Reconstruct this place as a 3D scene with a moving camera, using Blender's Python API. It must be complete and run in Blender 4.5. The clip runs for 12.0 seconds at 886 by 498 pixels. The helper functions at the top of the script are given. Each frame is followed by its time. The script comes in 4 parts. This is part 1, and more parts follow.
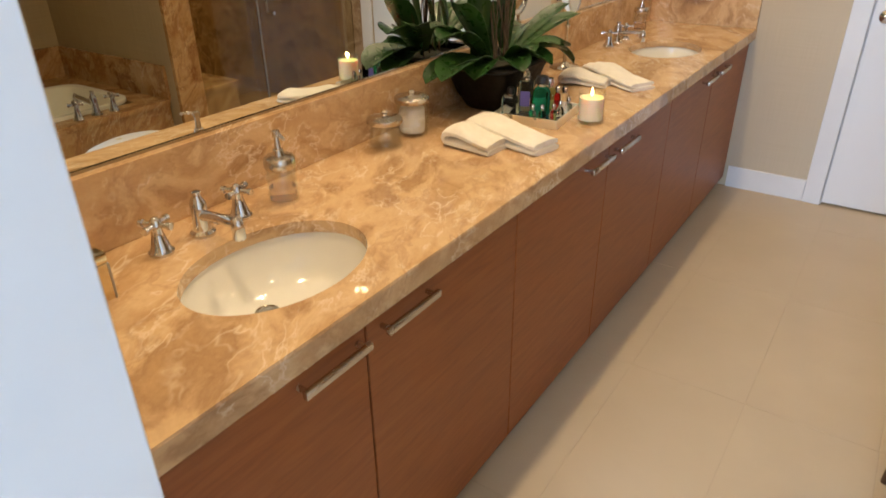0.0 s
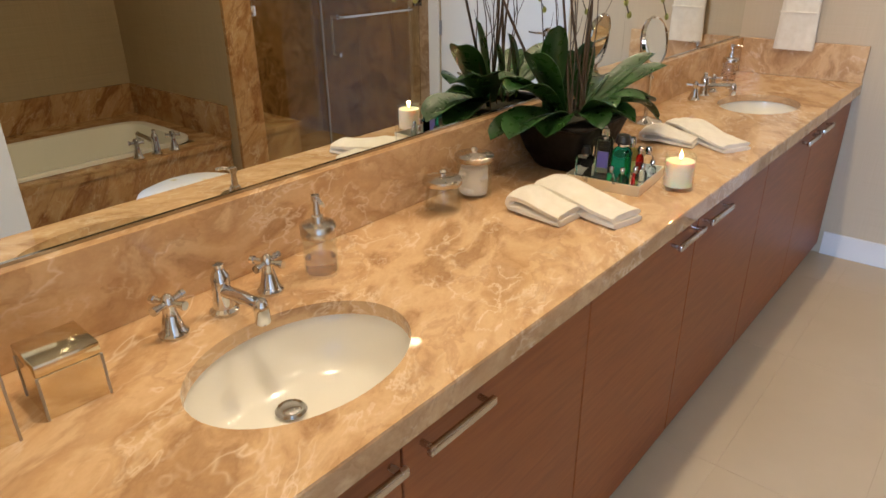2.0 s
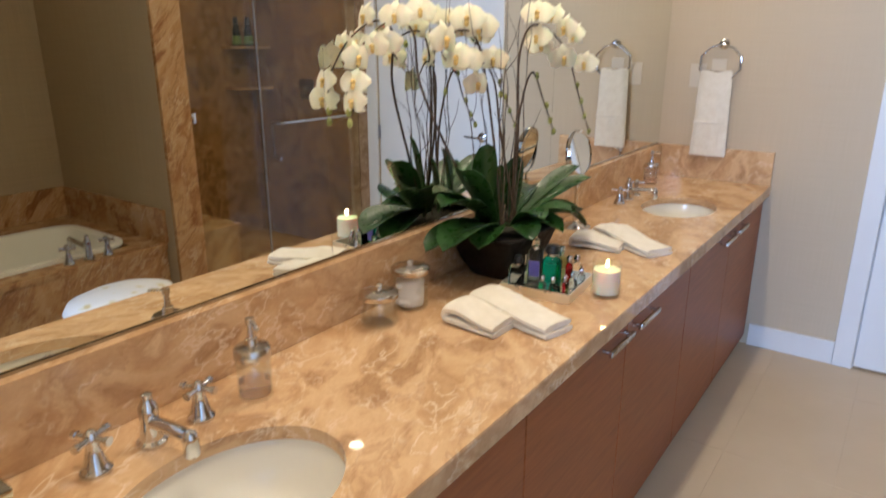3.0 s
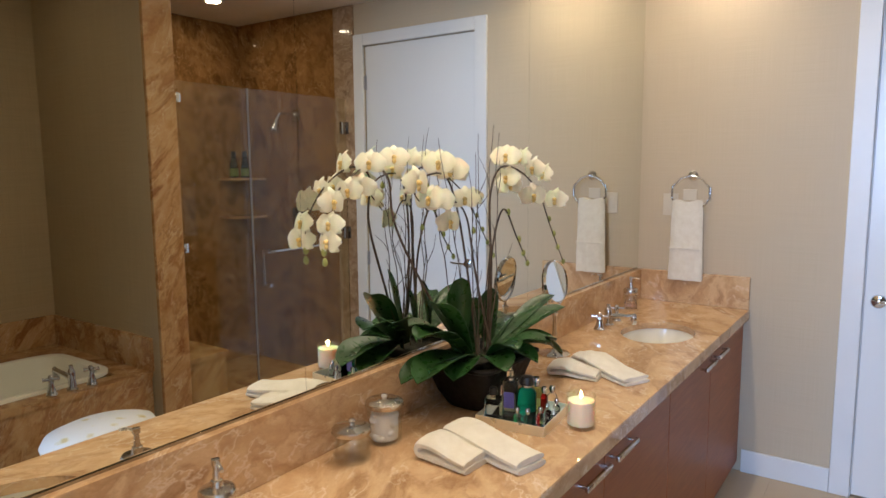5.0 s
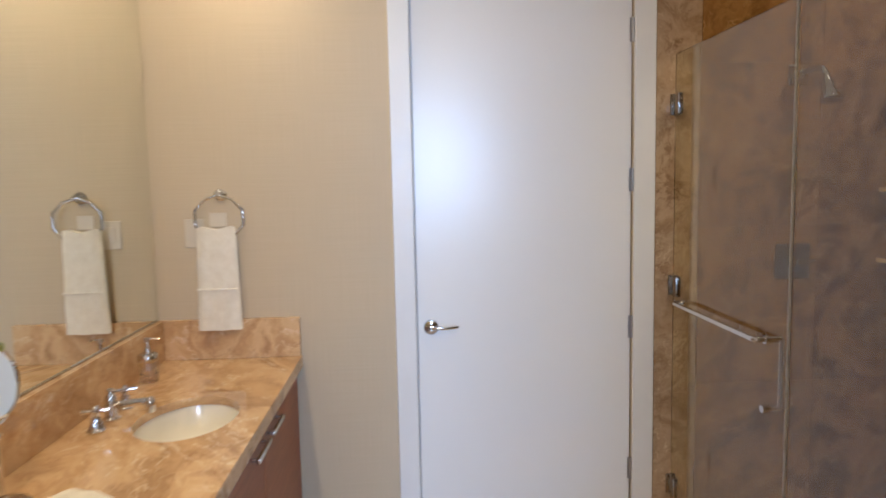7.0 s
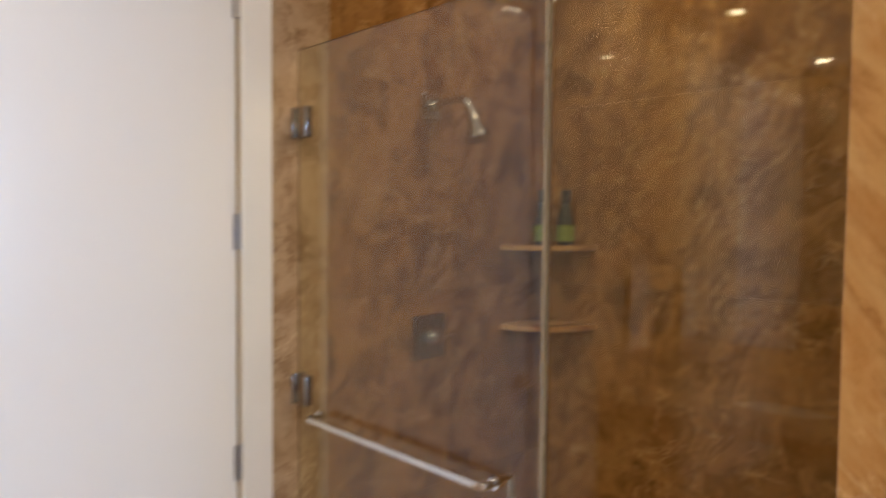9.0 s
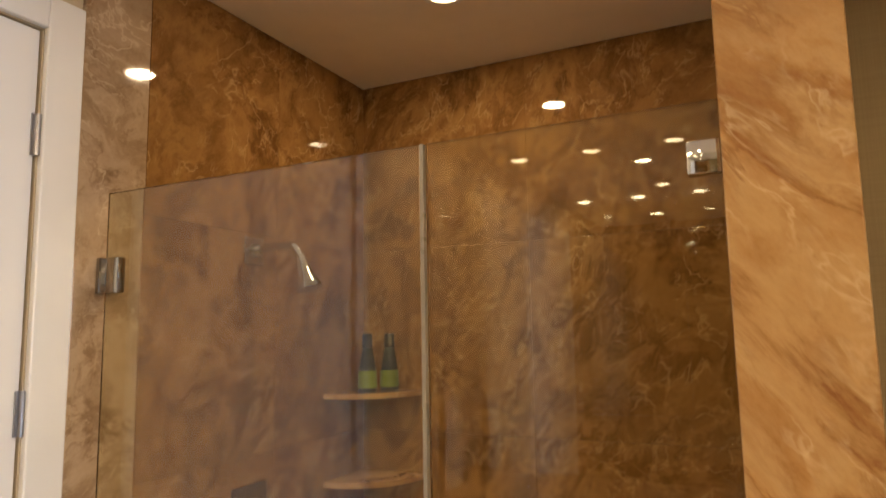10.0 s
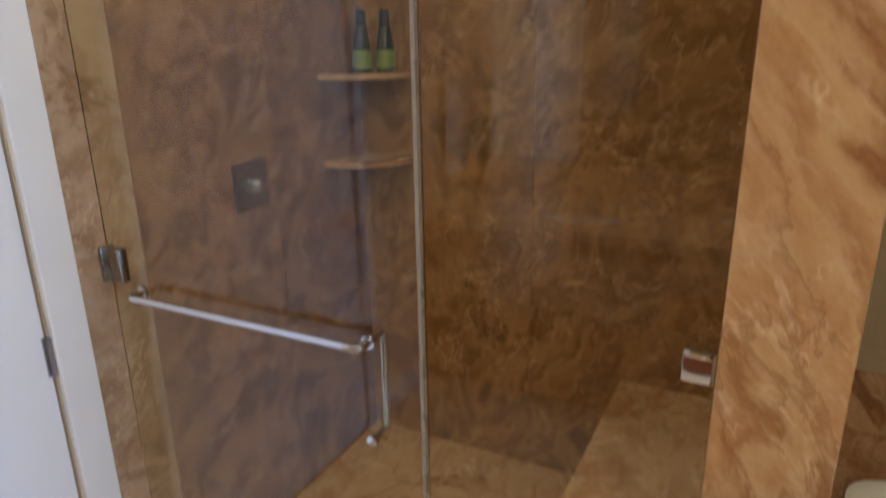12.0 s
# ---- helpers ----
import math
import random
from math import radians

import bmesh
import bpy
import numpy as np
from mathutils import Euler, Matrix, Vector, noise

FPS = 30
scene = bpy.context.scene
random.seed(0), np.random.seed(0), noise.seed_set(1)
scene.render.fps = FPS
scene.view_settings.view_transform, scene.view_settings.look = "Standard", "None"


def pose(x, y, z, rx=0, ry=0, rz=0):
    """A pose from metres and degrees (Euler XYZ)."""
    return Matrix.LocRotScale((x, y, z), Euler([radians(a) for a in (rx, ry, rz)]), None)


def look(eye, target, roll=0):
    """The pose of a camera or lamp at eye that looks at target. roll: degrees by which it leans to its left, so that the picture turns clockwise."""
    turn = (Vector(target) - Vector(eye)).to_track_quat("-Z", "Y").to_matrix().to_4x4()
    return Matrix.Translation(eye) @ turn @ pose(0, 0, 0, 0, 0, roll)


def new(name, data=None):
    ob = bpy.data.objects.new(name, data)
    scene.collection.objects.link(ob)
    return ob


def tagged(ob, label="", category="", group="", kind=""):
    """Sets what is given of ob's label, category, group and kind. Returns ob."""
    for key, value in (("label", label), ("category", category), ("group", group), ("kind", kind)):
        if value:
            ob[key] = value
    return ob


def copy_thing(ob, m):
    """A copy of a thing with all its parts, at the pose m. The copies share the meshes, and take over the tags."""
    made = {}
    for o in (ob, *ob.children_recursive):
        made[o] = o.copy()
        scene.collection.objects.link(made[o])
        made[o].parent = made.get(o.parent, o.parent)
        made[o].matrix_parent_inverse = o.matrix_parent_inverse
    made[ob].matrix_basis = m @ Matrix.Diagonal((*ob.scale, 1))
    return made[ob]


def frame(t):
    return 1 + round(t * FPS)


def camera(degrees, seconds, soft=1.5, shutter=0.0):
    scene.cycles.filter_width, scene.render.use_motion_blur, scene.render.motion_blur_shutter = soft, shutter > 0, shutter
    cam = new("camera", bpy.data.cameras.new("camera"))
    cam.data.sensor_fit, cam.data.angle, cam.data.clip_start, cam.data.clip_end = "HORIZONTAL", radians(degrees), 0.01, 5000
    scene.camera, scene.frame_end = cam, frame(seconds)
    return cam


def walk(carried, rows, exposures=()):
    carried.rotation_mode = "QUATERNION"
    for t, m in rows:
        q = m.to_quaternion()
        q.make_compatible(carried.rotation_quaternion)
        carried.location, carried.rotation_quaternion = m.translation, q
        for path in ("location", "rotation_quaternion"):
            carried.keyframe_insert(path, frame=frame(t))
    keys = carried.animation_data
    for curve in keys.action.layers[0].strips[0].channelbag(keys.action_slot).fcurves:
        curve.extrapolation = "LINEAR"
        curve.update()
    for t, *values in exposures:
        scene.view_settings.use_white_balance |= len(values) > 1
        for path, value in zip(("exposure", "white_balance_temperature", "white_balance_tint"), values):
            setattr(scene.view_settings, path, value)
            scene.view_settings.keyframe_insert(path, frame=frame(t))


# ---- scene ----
cam = camera(67.11, 12.0, soft=1.5, shutter=0.5)
PATH = [
    (0, (1.318, 1.003, 1.561), (0.311, 2.452, 0.620), -0.8),
    (0.5, (1.285, 1.065, 1.544), (0.240, 2.528, 0.667), -0.6),
    (1, (1.235, 1.128, 1.535), (0.149, 2.565, 0.667), -0.6),
    (1.5, (1.190, 1.185, 1.547), (0.042, 2.569, 0.672), -0.3),
    (2, (1.170, 1.213, 1.544), (-0.009, 2.593, 0.705), -0.6),
    (2.5, (1.173, 1.217, 1.579), (0.032, 2.675, 0.820), 0.1),
    (3, (1.190, 1.221, 1.614), (0.085, 2.779, 1.021), 0.1),
    (3.5, (1.218, 1.218, 1.644), (0.100, 2.823, 1.227), -0.4),
    (3.7, (1.215, 1.213, 1.667), (0.078, 2.816, 1.296), 0.2),
    (5.3, (1.278, 1.229, 1.668), (0.157, 2.870, 1.435), -1.1),
    (5.5, (1.276, 1.307, 1.686), (0.285, 3.026, 1.436), -1.9),
    (6, (1.287, 1.453, 1.671), (0.777, 3.372, 1.435), -1.7),
    (6.5, (1.196, 1.720, 1.647), (1.091, 3.706, 1.440), -1.1),
    (6.7, (1.147, 1.866, 1.644), (1.127, 3.856, 1.444), -1.2),
    (8.3, (0.976, 3.020, 1.604), (1.802, 4.831, 1.412), -0.5),
    (8.5, (1.059, 3.096, 1.616), (2.034, 4.832, 1.431), -0.6),
    (9, (1.164, 3.263, 1.669), (2.566, 4.687, 1.585), 0.5),
    (9.5, (1.140, 3.398, 1.747), (2.833, 4.459, 1.836), -0.3),
    (10, (1.116, 3.478, 1.799), (2.900, 4.348, 2.045), -1.0),
    (10.5, (1.099, 3.513, 1.818), (2.898, 4.342, 2.097), 0.2),
    (11, (1.089, 3.507, 1.773), (2.910, 4.329, 1.869), -0.7),
    (11.5, (1.137, 3.487, 1.753), (2.926, 4.339, 1.482), -0.2),
    (12, (1.195, 3.486, 1.708), (2.892, 4.349, 1.095), -0.9),
]
walk(cam, [(t, look(eye, target, roll)) for t, eye, target, roll in PATH],
     exposures=[(0, -0.74, 7300, 10), (0.8, -0.72, 6800, 10), (2.5, -0.70, 6200, 10), (3.0, -0.74, 5800, 10), (3.5, -0.72, 6300, 10), (5.5, -0.90, 5900, 10), (6.7, -0.80, 6500, 10),
                (8.4, -1.15, 6100, 7), (8.7, -0.8, 6300, 8), (9.0, -0.48, 6800, 10), (9.6, -0.36, 7500, 11), (10.5, -0.30, 7700, 12), (11.2, -0.5, 6700, 11), (11.6, -0.52, 6000, 10), (12, -0.55, 5500, 10)])

# ---- world and large lights ----
WARM = (1.0, 0.81, 0.57)
CEIL = 2.84
world = bpy.data.worlds.new("sky")
scene.world = world
world.use_nodes = True
wn = world.node_tree
sky = wn.nodes.new("ShaderNodeTexSky")
sky.sky_type, sky.sun_disc, sky.sun_elevation, sky.sun_rotation = "NISHITA", False, radians(40), radians(200)
wn.links.new(sky.outputs[0], wn.nodes["Background"].inputs[0])
wn.nodes["Background"].inputs[1].default_value = 0.1


def lamp(name, kind, m, power, colour, **more):
    data = bpy.data.lights.new(name, kind)
    data.energy, data.color = power, colour
    for key, value in more.items():
        if key == "size": data.size = value
        if key == "size_y": data.shape, data.size_y = "RECTANGLE", value
        if key == "disk": data.shape, data.size = "DISK", value
        if key == "radius": data.shadow_soft_size = value
    ob = new(name, data)
    ob.matrix_world = m
    return ob


# daylight through the window of the room behind the entry
lamp("window_daylight", "AREA", look((1.65, -2.95, 1.95), (1.65, 2, 1.95)), 580, (0.40, 0.61, 1.0), size=1.6, size_y=1.6)
DOWNLIGHTS = [(0.43, 4.80, 34), (0.43, 4.36, 26), (0.43, 3.90, 30), (0.43, 2.75, 116), (0.43, 1.75, 110),
              (1.60, 4.13, 15), (1.58, 2.14, 18), (2.80, 2.75, 9), (2.88, 4.32, 42)]
for lx, ly, power in DOWNLIGHTS:
    lamp("downlight_beam", "AREA", look((lx, ly, CEIL - 0.0075), (lx, ly + 1e-4, 0)), power * 0.2, WARM, disk=0.098)


# ---- materials ----
class Nodes:
    """A node tree being written: shader() at the end sets the surface."""

    def __init__(self, name):
        self.m = bpy.data.materials.new(name)
        self.m.use_nodes = True
        self.t = self.m.node_tree
        self.b = self.t.nodes["Principled BSDF"]

    def add(self, kind, **values):
        n = self.t.nodes.new(kind)
        for key, value in values.items():
            n.inputs[key.replace("_", " ")].default_value = value
        return n

    def link(self, a, b):
        self.t.links.new(a, b)

    def ramp(self, fac, stops):
        n = self.t.nodes.new("ShaderNodeValToRGB")
        while len(n.color_ramp.elements) < len(stops):
            n.color_ramp.elements.new(0.5)
        for e, (p, c) in zip(n.color_ramp.elements, stops):
            e.position, e.color = p, (*c, 1) if len(c) == 3 else c
        self.link(fac, n.inputs[0])
        return n.outputs[0]

    def mix(self, fac, a, b, blend="MIX"):
        n = self.t.nodes.new("ShaderNodeMix")
        n.data_type, n.blend_type = "RGBA", blend
        for value, socket in ((fac, n.inputs[0]), (a, n.inputs[6]), (b, n.inputs[7])):
            if hasattr(value, "links"):
                self.link(value, socket)
            else:
                socket.default_value = value if isinstance(value, float) else (*value, 1)
        return n.outputs[2]

    def noise(self, vector, scale, detail=4.0, rough=0.55, distort=0.0):
        n = self.add("ShaderNodeTexNoise", Scale=scale, Detail=detail, Roughness=rough, Distortion=distort)
        self.link(vector, n.inputs["Vector"])
        return n.outputs["Fac"]

    def bump(self, height, strength, distance):
        n = self.add("ShaderNodeBump", Strength=strength, Distance=distance)
        self.link(height, n.inputs["Height"])
        self.link(n.outputs[0], self.b.inputs["Normal"])

    def spot(self):
        return self.add("ShaderNodeNewGeometry").outputs["Position"]

    def set(self, **values):
        for key, value in values.items():
            self.b.inputs[key.replace("_", " ")].default_value = value
        return self.m


def marble(name, dark, mid, light, vein, scale=1.0, rough=0.1, per_slab=0.0, stretch=(1, 1, 1), turn=(0, 0, 0), vein_gain=0.7, crack_gain=0.35, cloud=0.45, fine=1.0):
    n = Nodes(name)
    place = n.spot()
    if per_slab:
        rnd = n.add("ShaderNodeObjectInfo").outputs["Random"]
        mul = n.t.nodes.new("ShaderNodeMath"); mul.operation = "MULTIPLY"; mul.inputs[1].default_value = per_slab
        n.link(rnd, mul.inputs[0])
        add = n.t.nodes.new("ShaderNodeVectorMath"); add.operation = "ADD"
        n.link(place, add.inputs[0]); n.link(mul.outputs[0], add.inputs[1])
        place = add.outputs[0]
    mp = n.add("ShaderNodeMapping")
    mp.vector_type = "TEXTURE"
    mp.inputs["Scale"].default_value = [1 / f for f in stretch]
    mp.inputs["Rotation"].default_value = [radians(a) for a in turn]
    n.link(place, mp.inputs["Vector"])
    place = mp.outputs[0]
    warp = n.t.nodes.new("ShaderNodeVectorMath"); warp.operation = "MULTIPLY_ADD"
    wnoise = n.add("ShaderNodeTexNoise", Scale=1.7 * scale, Detail=3.0)
    n.link(place, wnoise.inputs["Vector"])
    n.link(wnoise.outputs["Color"], warp.inputs[0])
    warp.inputs[1].default_value = (0.42 / scale,) * 3
    n.link(place, warp.inputs[2])
    w = warp.outputs[0]
    # agate-like bands: one slow noise read through alternating tones
    def blend(p, q, f):
        return tuple(a * (1 - f) + b * f for a, b in zip(p, q))
    bands = n.noise(w, 1.25 * scale, 8.0, 0.60, 0.2)
    base = n.ramp(bands, [(0.30, dark), (0.37, mid), (0.42, light), (0.455, blend(mid, dark, 0.45)), (0.49, mid), (0.53, light), (0.565, blend(light, mid, 0.5)), (0.60, dark), (0.66, mid), (0.74, light)])
    # crisp-edged clouds of a second size over them
    clouds = n.noise(w, 3.6 * scale * fine, 10.0, 0.66)
    base = n.mix(n.ramp(clouds, [(0.48, (0, 0, 0)), (0.56, (cloud,) * 3), (0.68, (cloud * 1.5,) * 3)]), base, blend(mid, light, 0.6))
    base = n.mix(n.ramp(clouds, [(0.32, (cloud * 1.2,) * 3), (0.43, (0, 0, 0))]), base, dark)
    flecks = n.noise(place, 23.0 * scale, 7.0, 0.75)
    base = n.mix(n.ramp(flecks, [(0.52, (0, 0, 0)), (0.72, (cloud * 0.7,) * 3)]), base, light)
    base = n.mix(n.ramp(flecks, [(0.30, (cloud * 0.6,) * 3), (0.44, (0, 0, 0))]), base, dark)
    # thin light veins along the ridges of noises, broken into short runs
    for vs, width, seed in ((1.7, 0.009, 3.1), (3.6, 0.016, 7.7), (8.0, 0.028, 12.3)):
        at = n.t.nodes.new("ShaderNodeVectorMath"); at.operation = "ADD"
        n.link(w, at.inputs[0])
        at.inputs[1].default_value = (seed, seed * 0.7, -seed)
        v = n.noise(at.outputs[0], vs * scale, 4.0, 0.55)
        line = n.ramp(v, [(0.5 - width, (0, 0, 0)), (0.5, (vein_gain,) * 3), (0.5 + width, (0, 0, 0))])
        gate = n.ramp(n.noise(at.outputs[0], 3.1 * scale, 4.0, 0.6), [(0.50, (0, 0, 0)), (0.60, (1, 1, 1))])
        base = n.mix(n.mix(1.0, line, gate, "MULTIPLY"), base, vein)
    crack = n.noise(w, 1.2 * scale, 7.0, 0.62)
    base = n.mix(n.ramp(crack, [(0.475, (0, 0, 0)), (0.5, (crack_gain,) * 3), (0.507, (0, 0, 0))]), base, tuple(c * f for c, f in zip(dark, (0.75, 0.6, 0.5))))
    grain = n.noise(place, 90.0, 3.0)
    base = n.mix(0.12, base, n.ramp(grain, [(0.3, dark), (0.7, light)]))
    n.link(base, n.b.inputs["Base Color"])
    n.link(n.ramp(n.noise(place, 9.0), [(0.3, (rough * 0.7,) * 3), (0.7, (rough * 1.5,) * 3)]), n.b.inputs["Roughness"])
    return n.m


def plain(name, colour, rough=0.5, metal=0.0, vary=0.06, scale=6.0, bump=0.0, bump_scale=60.0, wear=0.2, **more):
    n = Nodes(name)
    place = n.spot()
    two = n.noise(place, scale, 5.0)
    a, b = tuple(max(0, c * (1 - vary)) for c in colour), tuple(min(1, c * (1 + vary)) for c in colour)
    n.link(n.ramp(two, [(0.3, a), (0.7, b)]), n.b.inputs["Base Color"])
    n.link(n.ramp(n.noise(place, scale * 3), [(0.3, (rough * (1 - wear),) * 3), (0.7, (min(1, rough * (1 + wear)),) * 3)]), n.b.inputs["Roughness"])
    n.b.inputs["Metallic"].default_value = metal
    if bump:
        n.bump(n.noise(place, bump_scale, 3.0), 0.5, bump)
    return n.set(**more)


def clear(name, tint=(1, 1, 1), rough=0.0, ior=1.45):
    n = Nodes(name)
    return n.set(Base_Color=(*tint, 1), Roughness=rough, Transmission_Weight=1.0, IOR=ior)


def thin_glass(name, tint):
    """Thin-walled glass: light passes straight, with a gloss towards its edges."""
    n = Nodes(name)
    through_it, gloss, both = n.add("ShaderNodeBsdfTransparent"), n.add("ShaderNodeBsdfGlossy"), n.t.nodes.new("ShaderNodeMixShader")
    through_it.inputs["Color"].default_value = (*tint, 1)
    gloss.inputs["Roughness"].default_value = 0.02
    rim = n.add("ShaderNodeLayerWeight", Blend=0.10)
    n.link(n.ramp(rim.outputs["Facing"], [(0.0, (0.06,) * 3), (0.5, (0.16,) * 3), (1.0, (0.70,) * 3)]), both.inputs[0])
    n.link(through_it.outputs[0], both.inputs[1])
    n.link(gloss.outputs[0], both.inputs[2])
    n.link(both.outputs[0], n.t.nodes["Material Output"].inputs["Surface"])
    return n.m


def timber():
    n = Nodes("cherry_veneer")
    place = n.spot()
    mp = n.add("ShaderNodeMapping")
    mp.inputs["Scale"].default_value = (6, 1.2, 14)
    n.link(place, mp.inputs["Vector"])
    grain = n.noise(mp.outputs[0], 5.0, 6.0, 0.6, 0.6)
    base = n.ramp(grain, [(0.25, (0.225, 0.062, 0.015)), (0.5, (0.295, 0.087, 0.021)), (0.75, (0.355, 0.115, 0.030))])
    rnd = n.add("ShaderNodeObjectInfo").outputs["Random"]
    base = n.mix(n.ramp(rnd, [(0, (0, 0, 0)), (1, (0.16,) * 3)]), base, (0.22, 0.065, 0.02))
    n.link(base, n.b.inputs["Base Color"])
    n.bump(grain, 0.06, 0.001)
    return n.set(Roughness=0.42)


def weave(name, a, b):
    """Grasscloth wall covering: fine crossing threads."""
    n = Nodes(name)
    place = n.spot()
    lines = []
    for stretch in ((3, 3, 260), (260, 260, 3)):
        mp = n.add("ShaderNodeMapping")
        mp.inputs["Scale"].default_value = stretch
        n.link(place, mp.inputs["Vector"])
        lines.append(n.noise(mp.outputs[0], 1.0, 2.0))
    both = n.mix(0.5, lines[0], lines[1])
    base = n.mix(n.ramp(both, [(0.35, (0, 0, 0)), (0.65, (1, 1, 1))]), a, b)
    base = n.mix(n.ramp(n.noise(place, 1.3), [(0.35, (0, 0, 0)), (0.7, (0.35,) * 3)]), base, a)
    n.link(base, n.b.inputs["Base Color"])
    n.bump(both, 0.06, 0.0006)
    return n.set(Roughness=0.75)


def terry():
    n = Nodes("terry_cloth")
    place = n.spot()
    loops = n.noise(place, 420.0, 2.0)
    n.link(n.ramp(n.noise(place, 30.0), [(0.3, (0.78, 0.72, 0.60)), (0.7, (0.86, 0.81, 0.70))]), n.b.inputs["Base Color"])
    n.bump(loops, 0.7, 0.002)
    return n.set(Roughness=0.95, Sheen_Weight=0.3)


def floral():
    """White upholstery with a scattered pale yellow print."""
    n = Nodes("white_upholstery")
    place = n.spot()
    spots = n.add("ShaderNodeTexVoronoi", Scale=13.0)
    n.link(place, spots.inputs["Vector"])
    petals = n.mix(0.35, spots.outputs["Distance"], n.noise(place, 38.0, 4.0))
    base = n.ramp(petals, [(0.24, (0.62, 0.50, 0.26)), (0.30, (0.72, 0.66, 0.46)), (0.38, (0.80, 0.79, 0.77))])
    n.link(base, n.b.inputs["Base Color"])
    n.bump(n.noise(place, 200.0, 3.0), 0.5, 0.002)
    return n.set(Roughness=0.85)


def glow(name, colour, strength):
    n = Nodes(name)
    return n.set(Base_Color=(*colour, 1), Emission_Color=(*colour, 1), Emission_Strength=strength)


COUNTER = marble("polished_onyx_marble", (0.385, 0.220, 0.110), (0.56, 0.350, 0.178), (0.69, 0.475, 0.275), (0.86, 0.72, 0.54), 1.35, 0.03, stretch=(1.6, 0.85, 1.6), turn=(0, 0, 28), vein_gain=0.6, crack_gain=0.3, cloud=0.34)
SHOWER = marble("brown_marble_slab", (0.125, 0.055, 0.017), (0.225, 0.108, 0.035), (0.33, 0.175, 0.062), (0.56, 0.36, 0.18), 1.45, 0.025, per_slab=7.0, stretch=(1.3, 1.3, 0.8), turn=(20, 35, 0), vein_gain=0.5, crack_gain=0.4, cloud=0.5, fine=1.6)
PILLAR = marble("golden_marble", (0.22, 0.090, 0.030), (0.40, 0.215, 0.085), (0.49, 0.310, 0.148), (0.74, 0.58, 0.38), 1.25, 0.035, stretch=(1.1, 1.6, 0.75), turn=(-35, 0, 0), vein_gain=0.4, crack_gain=0.45, cloud=0.42, fine=1.5)
PIERSTONE = marble("grey_beige_marble", (0.21, 0.128, 0.070), (0.355, 0.240, 0.145), (0.46, 0.335, 0.225), (0.68, 0.54, 0.38), 1.8, 0.05, vein_gain=0.6, fine=1.5)


def limestone():
    n = Nodes("limestone_tile")
    place = n.spot()
    base = n.ramp(n.noise(place, 2.2, 7.0, 0.6), [(0.3, (0.485, 0.390, 0.265)), (0.7, (0.545, 0.445, 0.31))])
    rnd = n.add("ShaderNodeObjectInfo").outputs["Random"]
    base = n.mix(n.ramp(rnd, [(0, (0, 0, 0)), (1, (0.35,) * 3)]), base, (0.50, 0.395, 0.265))
    n.link(base, n.b.inputs["Base Color"])
    n.bump(n.noise(place, 120.0, 4.0), 0.1, 0.0008)
    return n.set(Roughness=0.4)


TILE = limestone()
GROUT = plain("grout", (0.49, 0.395, 0.272), 0.9)
WOOD = timber()
WALLCLOTH = weave("grasscloth", (0.53, 0.435, 0.305), (0.575, 0.477, 0.338))
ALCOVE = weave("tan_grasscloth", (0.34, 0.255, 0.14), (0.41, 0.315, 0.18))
PAINT = plain("white_paint", (0.78, 0.78, 0.77), 0.265, vary=0.003, scale=1.5, wear=0.004)
TRIM = plain("white_trim_paint", (0.75, 0.75, 0.74), 0.35, vary=0.02)
CEILING = plain("ceiling_paint", (0.80, 0.73, 0.62), 0.8, vary=0.03)
CHROME = plain("chrome", (0.68, 0.68, 0.69), 0.05, 1.0, vary=0.02)
# darkened chrome: on hinges and valve plate the colour stands in for dark reflections
DARKCHROME = plain("dark_chrome", (0.42, 0.41, 0.40), 0.1, 1.0, vary=0.02)
NICKEL = plain("brushed_nickel", (0.62, 0.58, 0.53), 0.25, 1.0)
STEEL = plain("hinge_steel", (0.42, 0.42, 0.44), 0.35, 1.0)
MIRROR = Nodes("silvered_glass").set(Base_Color=(0.86, 0.88, 0.84, 1), Metallic=1.0, Roughness=0.0)
PORCELAIN = plain("porcelain", (0.86, 0.84, 0.76), 0.14, vary=0.015, Coat_Weight=0.5)
TUBWHITE = plain("tub_acrylic", (0.82, 0.80, 0.70), 0.12, vary=0.015)
GLASS = clear("shower_glass", (0.89, 0.91, 0.82), ior=1.42)
CLEAR = thin_glass("clear_glass", (0.965, 0.975, 0.97))
BOTTLEGLASS = clear("bottle_glass", (0.93, 0.96, 0.95), ior=1.22)
GREENGLASS = clear("teal_glass", (0.03, 0.50, 0.42), ior=1.16)
REDGLASS = clear("red_glass", (0.55, 0.03, 0.03), ior=1.16)
LIMEGLASS = clear("lime_glass", (0.70, 0.88, 0.40), ior=1.16)
BLUELABEL = plain("violet_label", (0.10, 0.09, 0.32), 0.4)
LILAC = clear("lilac_soap", (0.90, 0.80, 0.84), ior=1.2)
BLACK = plain("black_plastic", (0.015, 0.015, 0.017), 0.3)
DARKCLAY = plain("dark_planter", (0.008, 0.006, 0.005), 0.6, vary=0.3, scale=20, bump=0.002, bump_scale=40, Specular_IOR_Level=0.2)
SOIL = plain("moss_soil", (0.028, 0.024, 0.012), 0.95, vary=0.4, scale=40, bump=0.01)
LEAF = plain("orchid_leaf", (0.020, 0.062, 0.013), 0.30, vary=0.35, scale=14)
STEM = plain("orchid_stem", (0.085, 0.055, 0.035), 0.6, vary=0.3, scale=40)
TWIG = plain("willow_twig", (0.10, 0.07, 0.05), 0.8, vary=0.3, scale=60)
